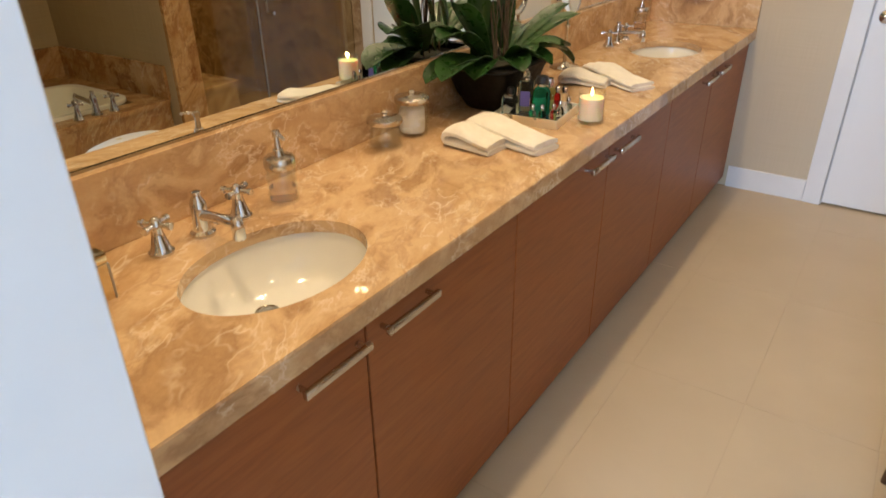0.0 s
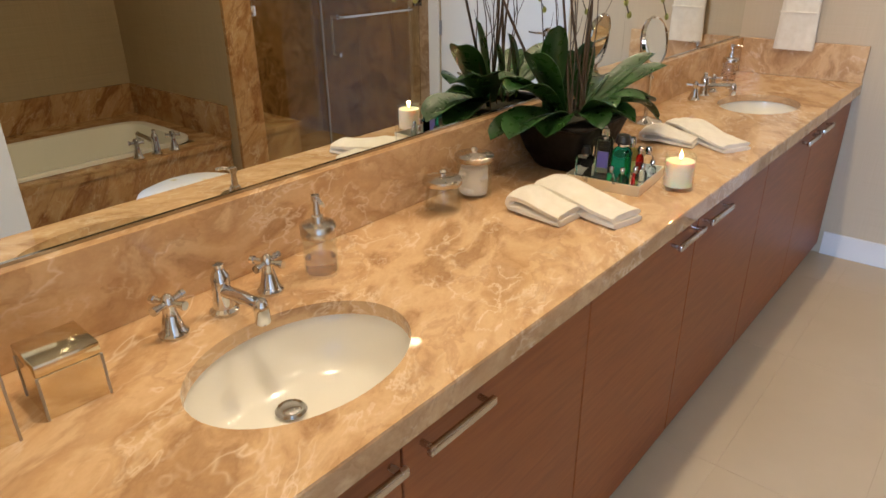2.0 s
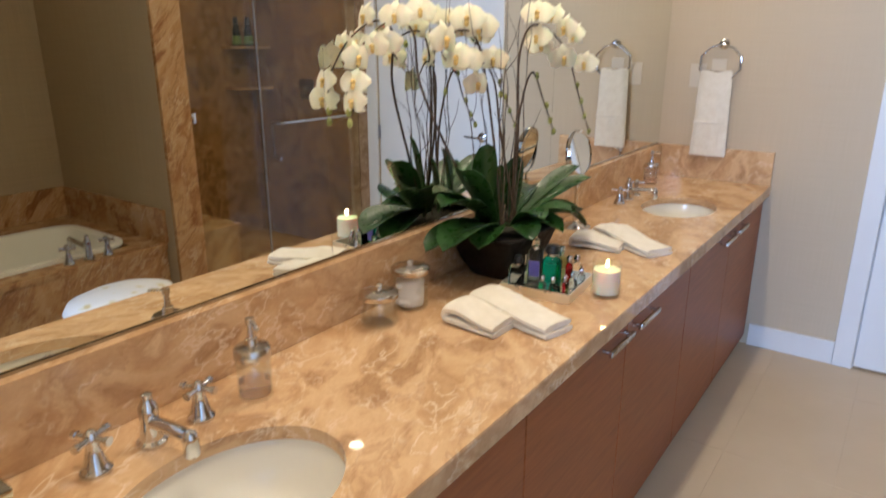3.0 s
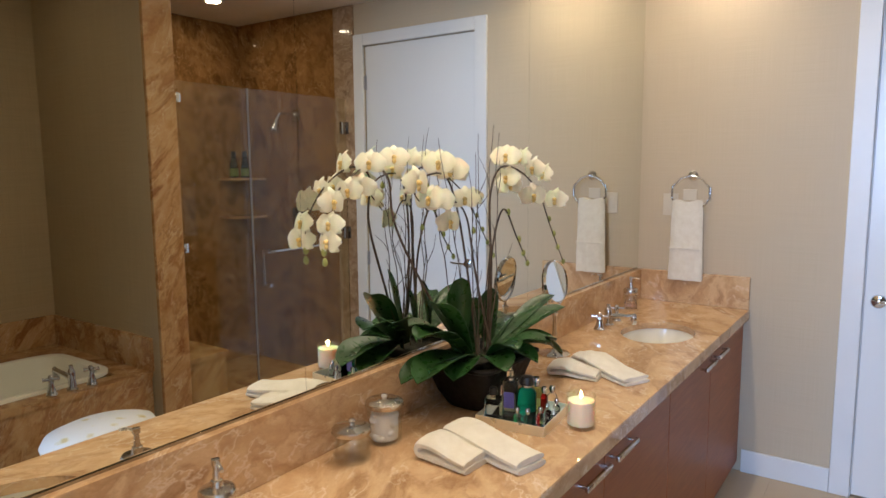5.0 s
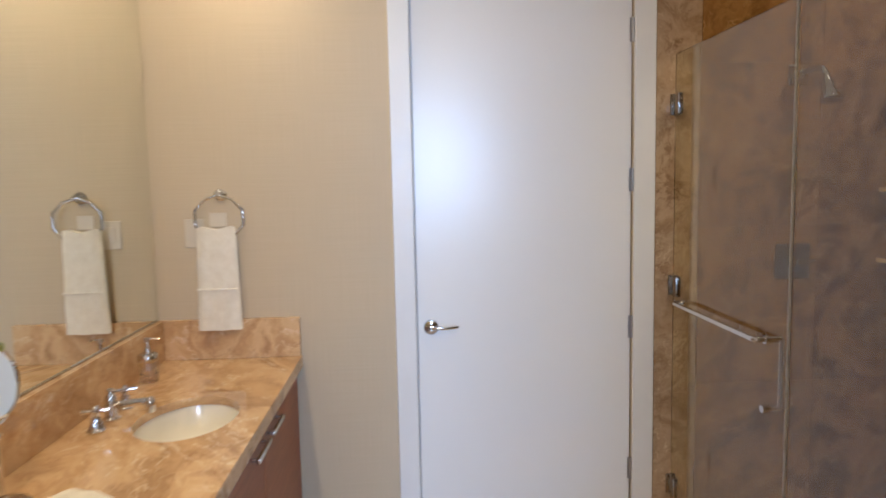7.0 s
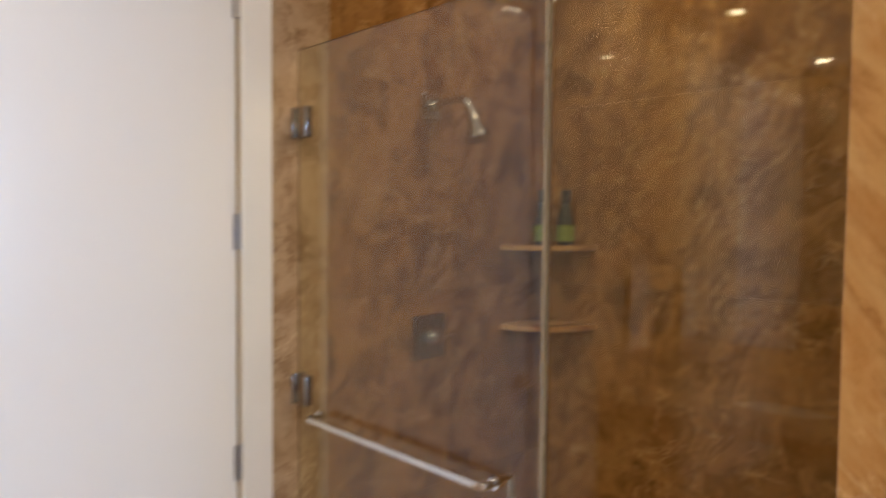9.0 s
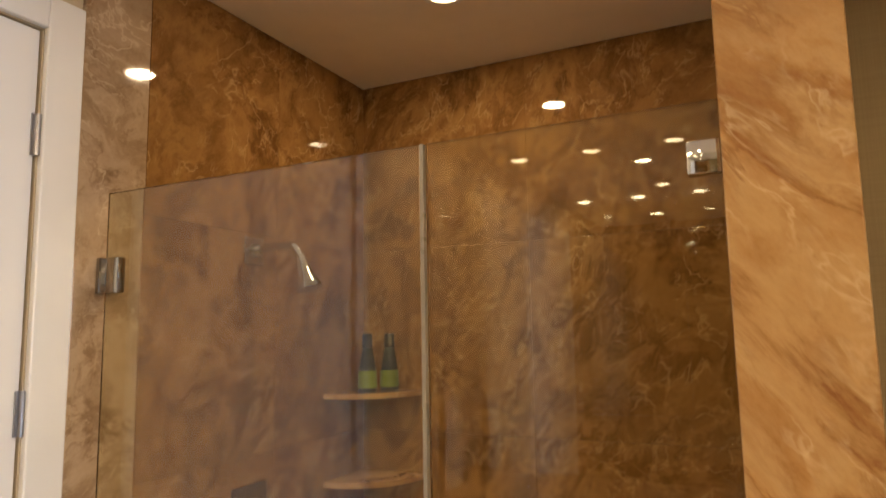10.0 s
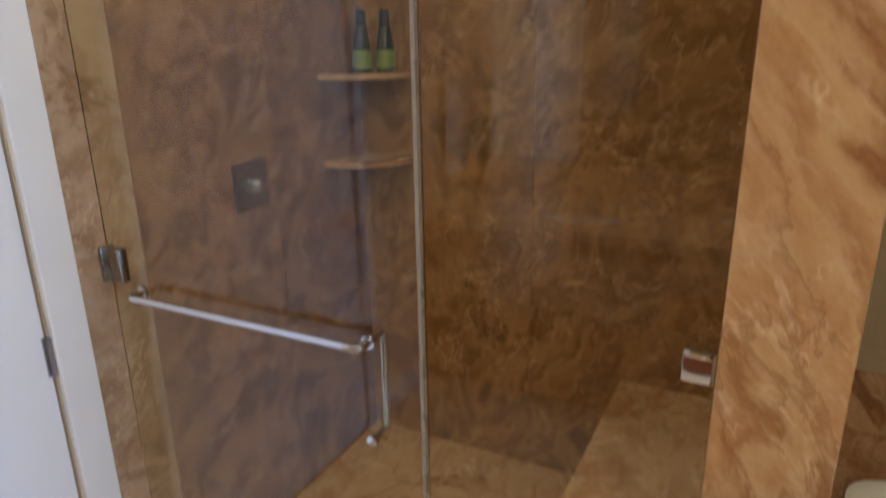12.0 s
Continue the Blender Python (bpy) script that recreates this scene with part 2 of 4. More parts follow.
PETAL = plain("orchid_petal", (0.85, 0.80, 0.62), 0.55, vary=0.05, scale=50, Subsurface_Weight=0.15)
LIP = plain("orchid_lip", (0.76, 0.55, 0.20), 0.5, vary=0.25, scale=120)
BUD = plain("orchid_bud", (0.34, 0.36, 0.10), 0.5, vary=0.2, scale=80)
# mirror rim: its cream tone stands in for reflections of the lit worktop
TRAYRIM = plain("rim_painted_reflection", (0.86, 0.80, 0.64), 0.32, 0.7, 0.05)
TERRY = terry()
WAX = plain("candle_wax", (0.88, 0.78, 0.60), 0.45, vary=0.03, Subsurface_Weight=0.8, Subsurface_Scale=0.05)
FLAME = glow("candle_flame", (1.0, 0.62, 0.22), 30.0)
LAMPGLOW = glow("downlight_glow", (1.0, 0.80, 0.52), 14.0)
COTTON = plain("cotton", (0.85, 0.83, 0.80), 0.95, vary=0.06, scale=60, bump=0.004, bump_scale=80)
CUSHION = floral()
DARKWOOD = plain("dark_wood", (0.07, 0.035, 0.018), 0.4, vary=0.25, scale=12)
GILT = plain("gilt_frame", (0.45, 0.38, 0.26), 0.4, 0.6, vary=0.15, scale=30)
PICTURE = marble("painted_canvas", (0.10, 0.05, 0.03), (0.32, 0.16, 0.07), (0.55, 0.38, 0.2), (0.7, 0.6, 0.4), 3.0, 0.6)
MAT = plain("picture_mat", (0.72, 0.69, 0.60), 0.8)
PLATE = plain("switch_plate", (0.62, 0.55, 0.44), 0.5)
BOTTLEDARK = plain("dark_green_bottle", (0.012, 0.016, 0.010), 0.25)
LABELGREEN = plain("lime_label", (0.15, 0.21, 0.03), 0.5)
RUBBER = plain("clear_seal", (0.26, 0.23, 0.19), 0.3)


# ---- mesh helpers ----
def mesh_of(name, bm, material, smooth=False):
    me = bpy.data.meshes.new(name)
    bmesh.ops.recalc_face_normals(bm, faces=bm.faces[:])
    bm.to_mesh(me)
    bm.free()
    me.materials.append(material)
    if smooth:
        for p in me.polygons:
            p.use_smooth = True
        me.set_sharp_from_angle(angle=radians(42))
    return me


def part(name, bm, material, parent=None, label="", smooth=False, place=None):
    ob = new(name, bm if isinstance(bm, bpy.types.Mesh) else mesh_of(name, bm, material, smooth))
    if parent is not None:
        ob.parent = parent
    if place is not None:
        ob.matrix_local = place if isinstance(place, Matrix) else Matrix.Translation(place)
    if label:
        ob["label"] = label
    return ob


def thing(name, at, label, category, group="", turn=0.0):
    ob = new(name)
    ob.empty_display_size = 0.05
    ob.matrix_world = pose(*at, 0, 0, turn)
    return tagged(ob, label, category, group)


def structure(name, bm, material, label="", category=""):
    ob = part(name, bm, material)
    return tagged(ob, label, category or name.split("_")[0], kind="structure")


def box(x0, x1, y0, y1, z0, z1, bevel=0.0, bm=None, seg=2):
    one = bmesh.new()
    bmesh.ops.create_cube(one, size=1)
    for v in one.verts:
        v.co = Vector(((x0 + x1) / 2 + v.co.x * (x1 - x0), (y0 + y1) / 2 + v.co.y * (y1 - y0), (z0 + z1) / 2 + v.co.z * (z1 - z0)))
    if bevel:
        bmesh.ops.bevel(one, geom=one.edges[:], offset=bevel, segments=seg, affect="EDGES", profile=0.5)
    return add_to(bm, one)


def add_to(bm, one):
    if bm is None:
        return one
    me = bpy.data.meshes.new("scratch")
    one.to_mesh(me)
    one.free()
    bm.from_mesh(me)
    bpy.data.meshes.remove(me)
    return bm


def lathe(profile, seg=28, at=(0, 0, 0), m=None, bm=None, sx=1.0, sy=1.0):
    """A solid of revolution about z from (radius, height) pairs."""
    one = bmesh.new()
    rings = []
    for r, z in profile:
        if r < 1e-5:
            rings.append([one.verts.new((0, 0, z))])
        else:
            rings.append([one.verts.new((r * sx * math.cos(2 * math.pi * i / seg), r * sy * math.sin(2 * math.pi * i / seg), z)) for i in range(seg)])
    for a, b in zip(rings, rings[1:]):
        for i in range(seg):
            j = (i + 1) % seg
            if len(a) == 1 and len(b) > 1:
                one.faces.new((a[0], b[i], b[j]))
            elif len(b) == 1 and len(a) > 1:
                one.faces.new((a[i], b[0], a[j]))
            elif len(a) > 1:
                one.faces.new((a[i], b[i], b[j], a[j]))
    bmesh.ops.transform(one, matrix=(m or Matrix()), verts=one.verts[:])
    bmesh.ops.translate(one, vec=at, verts=one.verts[:])
    return add_to(bm, one)


def tube(points, radius, seg=8, bm=None, taper=None, flat=1.0):
    """A round bar along points; radius may thin out to taper."""
    one = bmesh.new()
    pts = [Vector(p) for p in points]
    rings = []
    side = None
    for i, p in enumerate(pts):
        way = (pts[min(i + 1, len(pts) - 1)] - pts[max(i - 1, 0)]).normalized()
        if side is None:
            side = way.orthogonal().normalized()
        side = (side - way * side.dot(way)).normalized()
        up = way.cross(side)
        f = i / max(1, len(pts) - 1)
        r = radius if taper is None else radius + (taper - radius) * f
        rings.append([one.verts.new(p + side * r * math.cos(2 * math.pi * k / seg) + up * r * flat * math.sin(2 * math.pi * k / seg)) for k in range(seg)])
    for a, b in zip(rings, rings[1:]):
        for k in range(seg):
            one.faces.new((a[k], a[(k + 1) % seg], b[(k + 1) % seg], b[k]))
    one.faces.new(rings[0][::-1])
    one.faces.new(rings[-1])
    return add_to(bm, one)


def arc(points, steps=8):
    """A smooth curve through points."""
    p = [Vector(q) for q in points]
    p = [p[0] * 2 - p[1], *p, p[-1] * 2 - p[-2]]
    out = []
    for a, b, c, d in zip(p, p[1:], p[2:], p[3:]):
        for i in range(steps):
            t = i / steps
            out.append(0.5 * (2 * b + (c - a) * t + (2 * a - 5 * b + 4 * c - d) * t * t + (3 * b - a - 3 * c + d) * t ** 3))
    return out + [p[-2]]


# ---- large structure ----
def frame_of_holes(axis, at0, at1, u0, u1, z0, z1, holes):
    """A wall with rectangular openings: axis 'x' or 'y' is its thickness."""
    bm = bmesh.new()
    us = sorted({u0, u1, *[h[0] for h in holes], *[h[1] for h in holes]})
    zs = sorted({z0, z1, *[h[2] for h in holes], *[h[3] for h in holes]})
    for a, b in zip(us, us[1:]):
        for c, d in zip(zs, zs[1:]):
            if any(h[0] <= a and b <= h[1] and h[2] <= c and d <= h[3] for h in holes):
                continue
            if axis == "y":
                box(a, b, at0, at1, c, d, bm=bm)
            else:
                box(at0, at1, a, b, c, d, bm=bm)
    bmesh.ops.remove_doubles(bm, verts=bm.verts[:], dist=1e-5)
    return bm


EY = 1.16        # bathroom face of the entry wall
FY = 5.0         # face of the far wall
BX = 3.47        # face of the back wall of tub alcove and shower
structure("wall_west", box(-0.13, -0.008, EY - 0.12, FY + 0.12, 0, CEIL), WALLCLOTH, "beige grasscloth wall behind the mirror", "wall")
structure("wall_north", frame_of_holes("y", FY, FY + 0.12, -0.008, 2.168, 0, CEIL, [(1.11, 2.07, 0, 2.535)]), WALLCLOTH, "beige grasscloth wall with a white door", "wall")
structure("wall_north_shower", box(2.168, BX + 0.14, FY + 0.004, FY + 0.12, 0, CEIL), GROUT, "wall behind the shower's marble slabs", "wall")
structure("wall_east_shower", box(BX + 0.004, BX + 0.14, 3.44, FY + 0.004, 0, CEIL), GROUT, "wall behind the shower's marble slabs", "wall")
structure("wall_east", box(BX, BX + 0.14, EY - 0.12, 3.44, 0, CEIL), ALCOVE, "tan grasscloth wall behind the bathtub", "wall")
structure("wall_south", frame_of_holes("y", EY - 0.12, EY, -0.008, BX, 0, CEIL, [(0.92, 1.80, 0, 2.46)]), WALLCLOTH, "beige wall with the entry opening", "wall")
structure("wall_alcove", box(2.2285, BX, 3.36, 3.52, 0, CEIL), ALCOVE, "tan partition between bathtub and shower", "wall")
structure("ceiling", box(-0.13, BX + 0.14, EY - 0.12, FY + 0.12, CEIL, CEIL + 0.1), CEILING, "smooth warm white ceiling", "ceiling")
# the closed room behind the entry
structure("wall_bedroom_west", box(-1.6, -1.5, -3.1, EY - 0.12, 0, CEIL), PAINT, "plain white wall", "wall")
structure("wall_bedroom_east", box(4.5, 4.6, -3.1, EY - 0.12, 0, CEIL), PAINT, "plain white wall", "wall")
structure("wall_bedroom_south", frame_of_holes("y", -3.1, -3.0, -1.5, 4.5, 0, CEIL, [(0.85, 2.65, 0.4, 2.75)]), PAINT, "plain white wall with a window opening", "wall")
structure("wall_bedroom_north", frame_of_holes("y", EY - 0.124, EY - 0.122, -1.5, 4.5, 0, CEIL, [(0.92, 1.80, 0, 2.46)]), PAINT, "plain white wall round the entry", "wall")
structure("ceiling_bedroom", box(-1.6, 4.6, -3.1, EY - 0.124, CEIL, CEIL + 0.1), PAINT, "plain white ceiling", "ceiling")
structure("floor_bedroom", box(-1.6, 4.6, -3.1, EY - 0.12, -0.1, 0), TILE, "pale stone floor", "floor")
floor = structure("floor", box(-0.13, BX + 0.14, EY - 0.12, FY + 0.12, -0.1, -0.0014), GROUT, "beige limestone tile floor with tight joints", "floor")

# casings and baseboards
door_trim = structure("trim_door", box(1.018, 1.108, FY - 0.02, FY - 0.0005, 0, 2.62, 0.004), TRIM, "white painted door casing", "trim")
part("casing_side", box(2.072, 2.165, FY - 0.02, FY - 0.0005, 0, 2.62, 0.004), TRIM, door_trim)
part("casing_head", box(1.108, 2.072, FY - 0.02, FY - 0.0005, 2.537, 2.62, 0.004), TRIM, door_trim)
part("door_stop", box(1.108, 1.1135, FY + 0.0, FY + 0.10, 0, 2.535), TRIM, door_trim)
structure("baseboard", box(0.60, 1.017, FY - 0.016, FY - 0.0005, 0, 0.125, 0.004), TRIM, "white painted baseboard", "baseboard")
entry = structure("trim_entry", box(0.83, 0.9185, EY, EY + 0.018, 0, 2.54, 0.004), TRIM, "white painted casing of the entry opening", "trim")
part("casing_side", box(1.8015, 1.89, EY, EY + 0.018, 0, 2.54, 0.004), TRIM, entry)
part("casing_head", box(0.9185, 1.8015, EY, EY + 0.018, 2.462, 2.54, 0.004), TRIM, entry)
part("jamb", box(0.918, 0.932, EY - 0.125, EY + 0.0195, 0, 2.46, 0.002), TRIM, entry)
part("jamb", box(1.788, 1.802, EY - 0.125, EY - 0.001, 0, 2.46, 0.002), TRIM, entry)

part("casing_outer", box(0.83, 0.9165, EY - 0.145, EY - 0.1255, 0, 2.54, 0.006), TRIM, entry)
part("casing_bead", tube([(0.905, EY - 0.147, 0), (0.905, EY - 0.147, 2.53)], 0.009, 12), TRIM, entry, smooth=True)

# stone: pier beside the shower door, kerb, pillar, slabs
pier = structure("shower_pier", box(2.168, 2.368, FY - 0.0125, FY + 0.003, 0, CEIL - 0.001, 0.003), PIERSTONE, "grey beige marble pier beside the shower door", "pier")
structure("pillar", box(2.20, 2.228, 3.352, 3.53, 0, CEIL - 0.001, 0.003), PILLAR, "golden brown veined marble pillar", "pillar")
structure("shower_kerb", box(2.19, 2.33, 3.531, FY - 0.013, 0, 0.16, 0.006), PILLAR, "golden marble shower kerb", "kerb")
shower_back = structure("shower_wall_back", box(BX - 0.004, BX + 0.003, 3.53, FY, 0, CEIL - 0.001), GROUT, "brown marble slab wall of the shower", "wall")
shower_head_wall = structure("shower_wall_head", box(2.369, BX - 0.004, FY - 0.004, FY + 0.003, 0, CEIL - 0.001), GROUT, "brown marble slab wall with the shower head", "wall")
shower_side = structure("shower_wall_side", box(2.2285, BX - 0.004, 3.5205, 3.5298, 0, CEIL - 0.001), SHOWER, "brown marble side wall of the shower", "wall")
shower_floor = structure("shower_floor", box(2.33, BX - 0.004, 3.53, FY - 0.004, 0.0, 0.012), GROUT, "brown marble shower floor", "floor")

# ---- vanity ----
CT = 0.90
SINKS = [(0.36, 1.79), (0.355, 4.245)]
SA, SB = 0.158, 0.212


def counter():
    """Worktop slab with two oval cut-outs."""
    bm = bmesh.new()
    x0, x1, y0, y1, z0, z1 = 0.003, 0.605, EY + 0.02, FY - 0.003, CT - 0.03, CT
    seg = 48
    def cell(c, ya, yb):
        cx, cy = c
        for z in (z0, z1):
            inner, outer = [], []
            for i in range(seg):
                a = 2 * math.pi * i / seg
                dx, dy = math.cos(a), math.sin(a)
                inner.append(bm.verts.new((cx + SA * dx, cy + SB * dy, z)))
                t = min(((x1 if dx > 0 else x0) - cx) / dx if abs(dx) > 1e-6 else 9, ((yb if dy > 0 else ya) - cy) / dy if abs(dy) > 1e-6 else 9)
                outer.append(bm.verts.new((cx + t * dx, cy + t * dy, z)))
            corners = {}
            for i in range(seg):
                j = (i + 1) % seg
                a, b = outer[i].co, outer[j].co
                if abs(a.x - b.x) > 1e-6 and abs(a.y - b.y) > 1e-6:
                    kx = x1 if max(a.x, b.x) > cx and abs(max(a.x, b.x) - x1) < 1e-6 else x0
                    ky = yb if abs(max(a.y, b.y) - yb) < 1e-6 else ya
                    k = bm.verts.new((kx, ky, z))
                    bm.faces.new((inner[i], outer[i], k, outer[j], inner[j]))
                else:
                    bm.faces.new((inner[i], outer[i], outer[j], inner[j]))
            if z == z0:
                low = inner
            else:
                for i in range(seg):
                    bm.faces.new((low[i], low[(i + 1) % seg], inner[(i + 1) % seg], inner[i]))
    cell(SINKS[0], y0, 2.3)
    cell(SINKS[1], 3.7, y1)
    for z in (z0, z1):
        bm.faces.new([bm.verts.new(p) for p in ((x0, 2.3, z), (x1, 2.3, z), (x1, 3.7, z), (x0, 3.7, z))])
    for ya, yb in ((y0, 2.3), (2.3, 3.7), (3.7, y1)):
        for x in (x0, x1):
            bm.faces.new([bm.verts.new(p) for p in ((x, ya, z0), (x, yb, z0), (x, yb, z1), (x, ya, z1))])
    for y in (y0, y1):
        bm.faces.new([bm.verts.new(p) for p in ((x0, y, z0), (x1, y, z0), (x1, y, z1), (x0, y, z1))])
    bmesh.ops.remove_doubles(bm, verts=bm.verts[:], dist=1e-4)
    return bm


worktop = thing("vanity_worktop", (0, 0, 0), "polished golden brown marble worktop with two oval cut-outs", "worktop")
part("slab", counter(), COUNTER, worktop)
part("front_edge", box(0.575, 0.6065, EY + 0.02, FY - 0.003, CT - 0.054, CT - 0.002, 0.003), COUNTER, worktop)
part("backsplash", box(-0.007, 0.0245, EY + 0.0205, FY - 0.003, CT + 0.0005, 1.072, 0.002), COUNTER, worktop)
part("side_splash", box(0.0255, 0.603, FY - 0.024, FY - 0.001, CT + 0.0005, 1.072, 0.002), COUNTER, worktop)

for sx, sy in SINKS:
    sink = thing("sink", (sx, sy, CT), "oval white porcelain undermount sink", "sink", "sinks of the vanity")
    prof = [(1.12, -0.031), (1.02, -0.031), (1.0, -0.034), (0.985, -0.05), (0.94, -0.085), (0.84, -0.118), (0.66, -0.140), (0.42, -0.150), (0.14, -0.153)]
    inner = [(r, z) for r, z in prof]
    outer = [(0.14, -0.165), (0.66, -0.155), (0.9, -0.125), (1.03, -0.05), (1.12, -0.031)]
    part("bowl", lathe(inner + outer, 56, sx=SA * 1.03, sy=SB * 1.03), PORCELAIN, sink, smooth=True)
    part("drain", lathe([(0, -0.147), (0.017, -0.147), (0.021, -0.150), (0.026, -0.149), (0.030, -0.154), (0.0, -0.16)], 24), DARKCHROME, sink, "dark chrome pop-up drain", True, (-0.058, 0.0, 0.009))

# cabinet units below, one door each
EDGES = [EY + 0.03, 1.797, 2.407, 3.03, 3.68, 4.30, FY - 0.008]
for i, (a, b) in enumerate(zip(EDGES, EDGES[1:])):
    unit = thing("vanity_cabinet", (0, a, 0), "reddish cherry wood vanity cabinet with one flat door", "cabinet", "vanity cabinets")
    w = b - a
    part("body", box(0.01, 0.558, 0.001, w - 0.001, 0.05, CT - 0.165), WOOD, unit)
    part("plinth", box(0.03, 0.50, 0.001, w - 0.001, 0.0, 0.05), DARKWOOD, unit)
    door = part("door", box(0.5585, 0.580, 0.0025, w - 0.0025, 0.055, CT - 0.058, 0.0015, seg=1), WOOD, unit)
    hy = (w - 0.195, w - 0.015) if i % 2 == 0 else (0.035, 0.215)
    hz = 0.797
    hb = tube([(0.579, hy[0] + 0.012, hz), (0.606, hy[0] + 0.012, hz)], 0.006, 8)
    tube([(0.579, hy[1] - 0.012, hz), (0.606, hy[1] - 0.012, hz)], 0.006, 8, hb)
    box(0.601, 0.613, hy[0], hy[1], hz - 0.009, hz + 0.009, 0.003, hb)
    part("handle", hb, NICKEL, door, "brushed nickel bar handle", True)

# mirror in three sheets
glassy = thing("vanity_mirror", (0, 0, 0), "wall-wide frameless mirror in three sheets above the backsplash", "mirror")
for a, b in ((EY + 0.03, 2.4031), (2.404, 3.6361), (3.637, FY - 0.004)):
    part("pane", box(-0.0072, 0.0, a, b, 1.0735, CEIL - 0.002), MIRROR, glassy)

part("channel", box(0.0005, 0.0045, EY + 0.03, FY - 0.026, 1.0725, 1.079), DARKCHROME, glassy, "thin dark metal channel under the mirror")

# ---- doors ----
door = thing("door_1", (2.066, FY, 0), "tall closed white flush door with four steel hinges", "door")
tagged(door, kind="structure")
leaf = part("leaf", box(-0.951, -0.002, 0.002, 0.044, 0.012, 2.53, 0.002), PAINT, door)
for hz in (0.324, 0.98, 1.634, 2.274):
    part("hinge", lathe([(0, -0.05), (0.0065, -0.05), (0.0065, 0.05), (0, 0.05)], 12, (0.0015, -0.006, hz), bm=box(-0.012, 0.006, -0.003, 0.0015, hz - 0.05, hz + 0.05)), STEEL, door, smooth=True)


def lever(parent, m, flip=1):
    rose = lathe([(0, 0.0), (0.032, 0.0), (0.034, 0.004), (0.030, 0.010), (0.014, 0.014), (0.012, 0.045), (0.0, 0.047)], 28)
    lev = part("rose", rose, CHROME, parent, "chrome rose", True, m)
    pts = arc([(0, 0, 0.042), (0.03 * flip, 0.001, 0.046), (0.075 * flip, 0.0, 0.044), (0.118 * flip, 0.004, 0.040)], 6)
    part("lever", tube(pts, 0.0095, 10, flat=0.7, taper=0.0075), CHROME, lev, "chrome lever", True)


lever(leaf, Matrix.Translation((-0.893, 0.002, 1.005)) @ pose(0, 0, 0, 90, 0, 0))

door2 = thing("door_2", (1.792, EY + 0.004, 0), "white flush entry door standing open into the bathroom", "door")
tagged(door2, kind="structure")
leaf2 = part("leaf", box(0.014, 0.054, 0.016, 0.89, 0.012, 2.44, 0.002), PAINT, door2)
lever(leaf2, Matrix.Translation((0.014, 0.83, 0.965)) @ pose(0, 0, 0, 0, -90, 0) @ pose(0, 0, 0, 0, 0, 90), -1)
for hz in (0.3, 0.97, 1.62, 2.2):
    part("hinge", lathe([(0, -0.05), (0.0065, -0.05), (0.0065, 0.05), (0, 0.05)], 12, (0.004, 0.020, hz), bm=box(0.003, 0.014, 0.008, 0.018, hz - 0.05, hz + 0.05)), STEEL, door2, smooth=True)

# ---- downlights ----
first = None
for lx, ly, power in DOWNLIGHTS:
    if first is None:
        first = thing("downlight", (lx, ly, CEIL), "round recessed ceiling downlight with a white trim ring, lit", "downlight", "ceiling downlights")
        part("trim_ring", lathe([(0.052, -0.001), (0.054, -0.006), (0.072, -0.006), (0.078, 0.0), (0.052, 0.0)], 32), TRIM, first, smooth=True)
        part("lens", lathe([(0, -0.003), (0.051, -0.003), (0.051, -0.0005), (0, -0.0005)], 28), LAMPGLOW, first, "glowing lens")
    else:
        copy_thing(first, Matrix.Translation((lx, ly, CEIL)))

# ---- shower ----
GX, GT = 2.252, 2.165
glass_door = thing("shower_door", (GX, FY - 0.018, 0.165), "frameless hinged glass shower door with a chrome towel bar", "shower door")
pane = part("pane", box(-0.005, 0.005, -0.904, -0.006, 0.008, GT - 0.165, 0.001, seg=1), GLASS, glass_door, "clear tempered glass")
for hz in (0.25, 1.165, 1.953):
    h = box(-0.014, 0.014, -0.062, -0.002, hz - 0.045 - 0.165, hz + 0.045 - 0.165, 0.004)
    box(-0.024, 0.024, -0.006, 0.0045, hz - 0.045 - 0.165, hz + 0.045 - 0.165, 0.002, h)
    part("hinge", h, DARKCHROME, glass_door, "square chrome glass hinge", True)
bz = 1.105 - 0.165
bar = tube(arc([(-0.005, -0.122, bz), (-0.040, -0.122, bz), (-0.048, -0.132, bz), (-0.048, -0.152, bz)], 4) + arc([(-0.048, -0.2, bz), (-0.048, -0.55, bz), (-0.048, -0.752, bz)], 2)
           + arc([(-0.048, -0.774, bz), (-0.040, -0.787, bz), (-0.005, -0.787, bz)], 4), 0.0095, 10)
for yy in (-0.122, -0.787):
    lathe([(0, 0), (0.016, 0), (0.016, 0.008), (0, 0.008)], 18, m=pose(-0.005, yy, bz, 0, -90, 0), bm=bar)
part("towel_bar", bar, CHROME, glass_door, "round chrome towel bar", True)
pull = tube(arc([(0.005, -0.787, bz), (0.045, -0.787, bz), (0.052, -0.787, bz - 0.012), (0.052, -0.787, bz - 0.12), (0.052, -0.787, bz - 0.225), (0.045, -0.787, bz - 0.235), (0.005, -0.787, bz - 0.235)], 5), 0.0085, 10)
lathe([(0, 0), (0.013, 0), (0.013, 0.012), (0, 0.014)], 16, m=pose(-0.005, -0.787, bz - 0.235, 0, -90, 0), bm=pull)
part("pull_handle", pull, CHROME, glass_door, "chrome D-shaped pull", True)
part("seal", box(-0.006, 0.006, -0.9125, -0.9045, 0.008, GT - 0.165), RUBBER, glass_door, "clear edge seal")

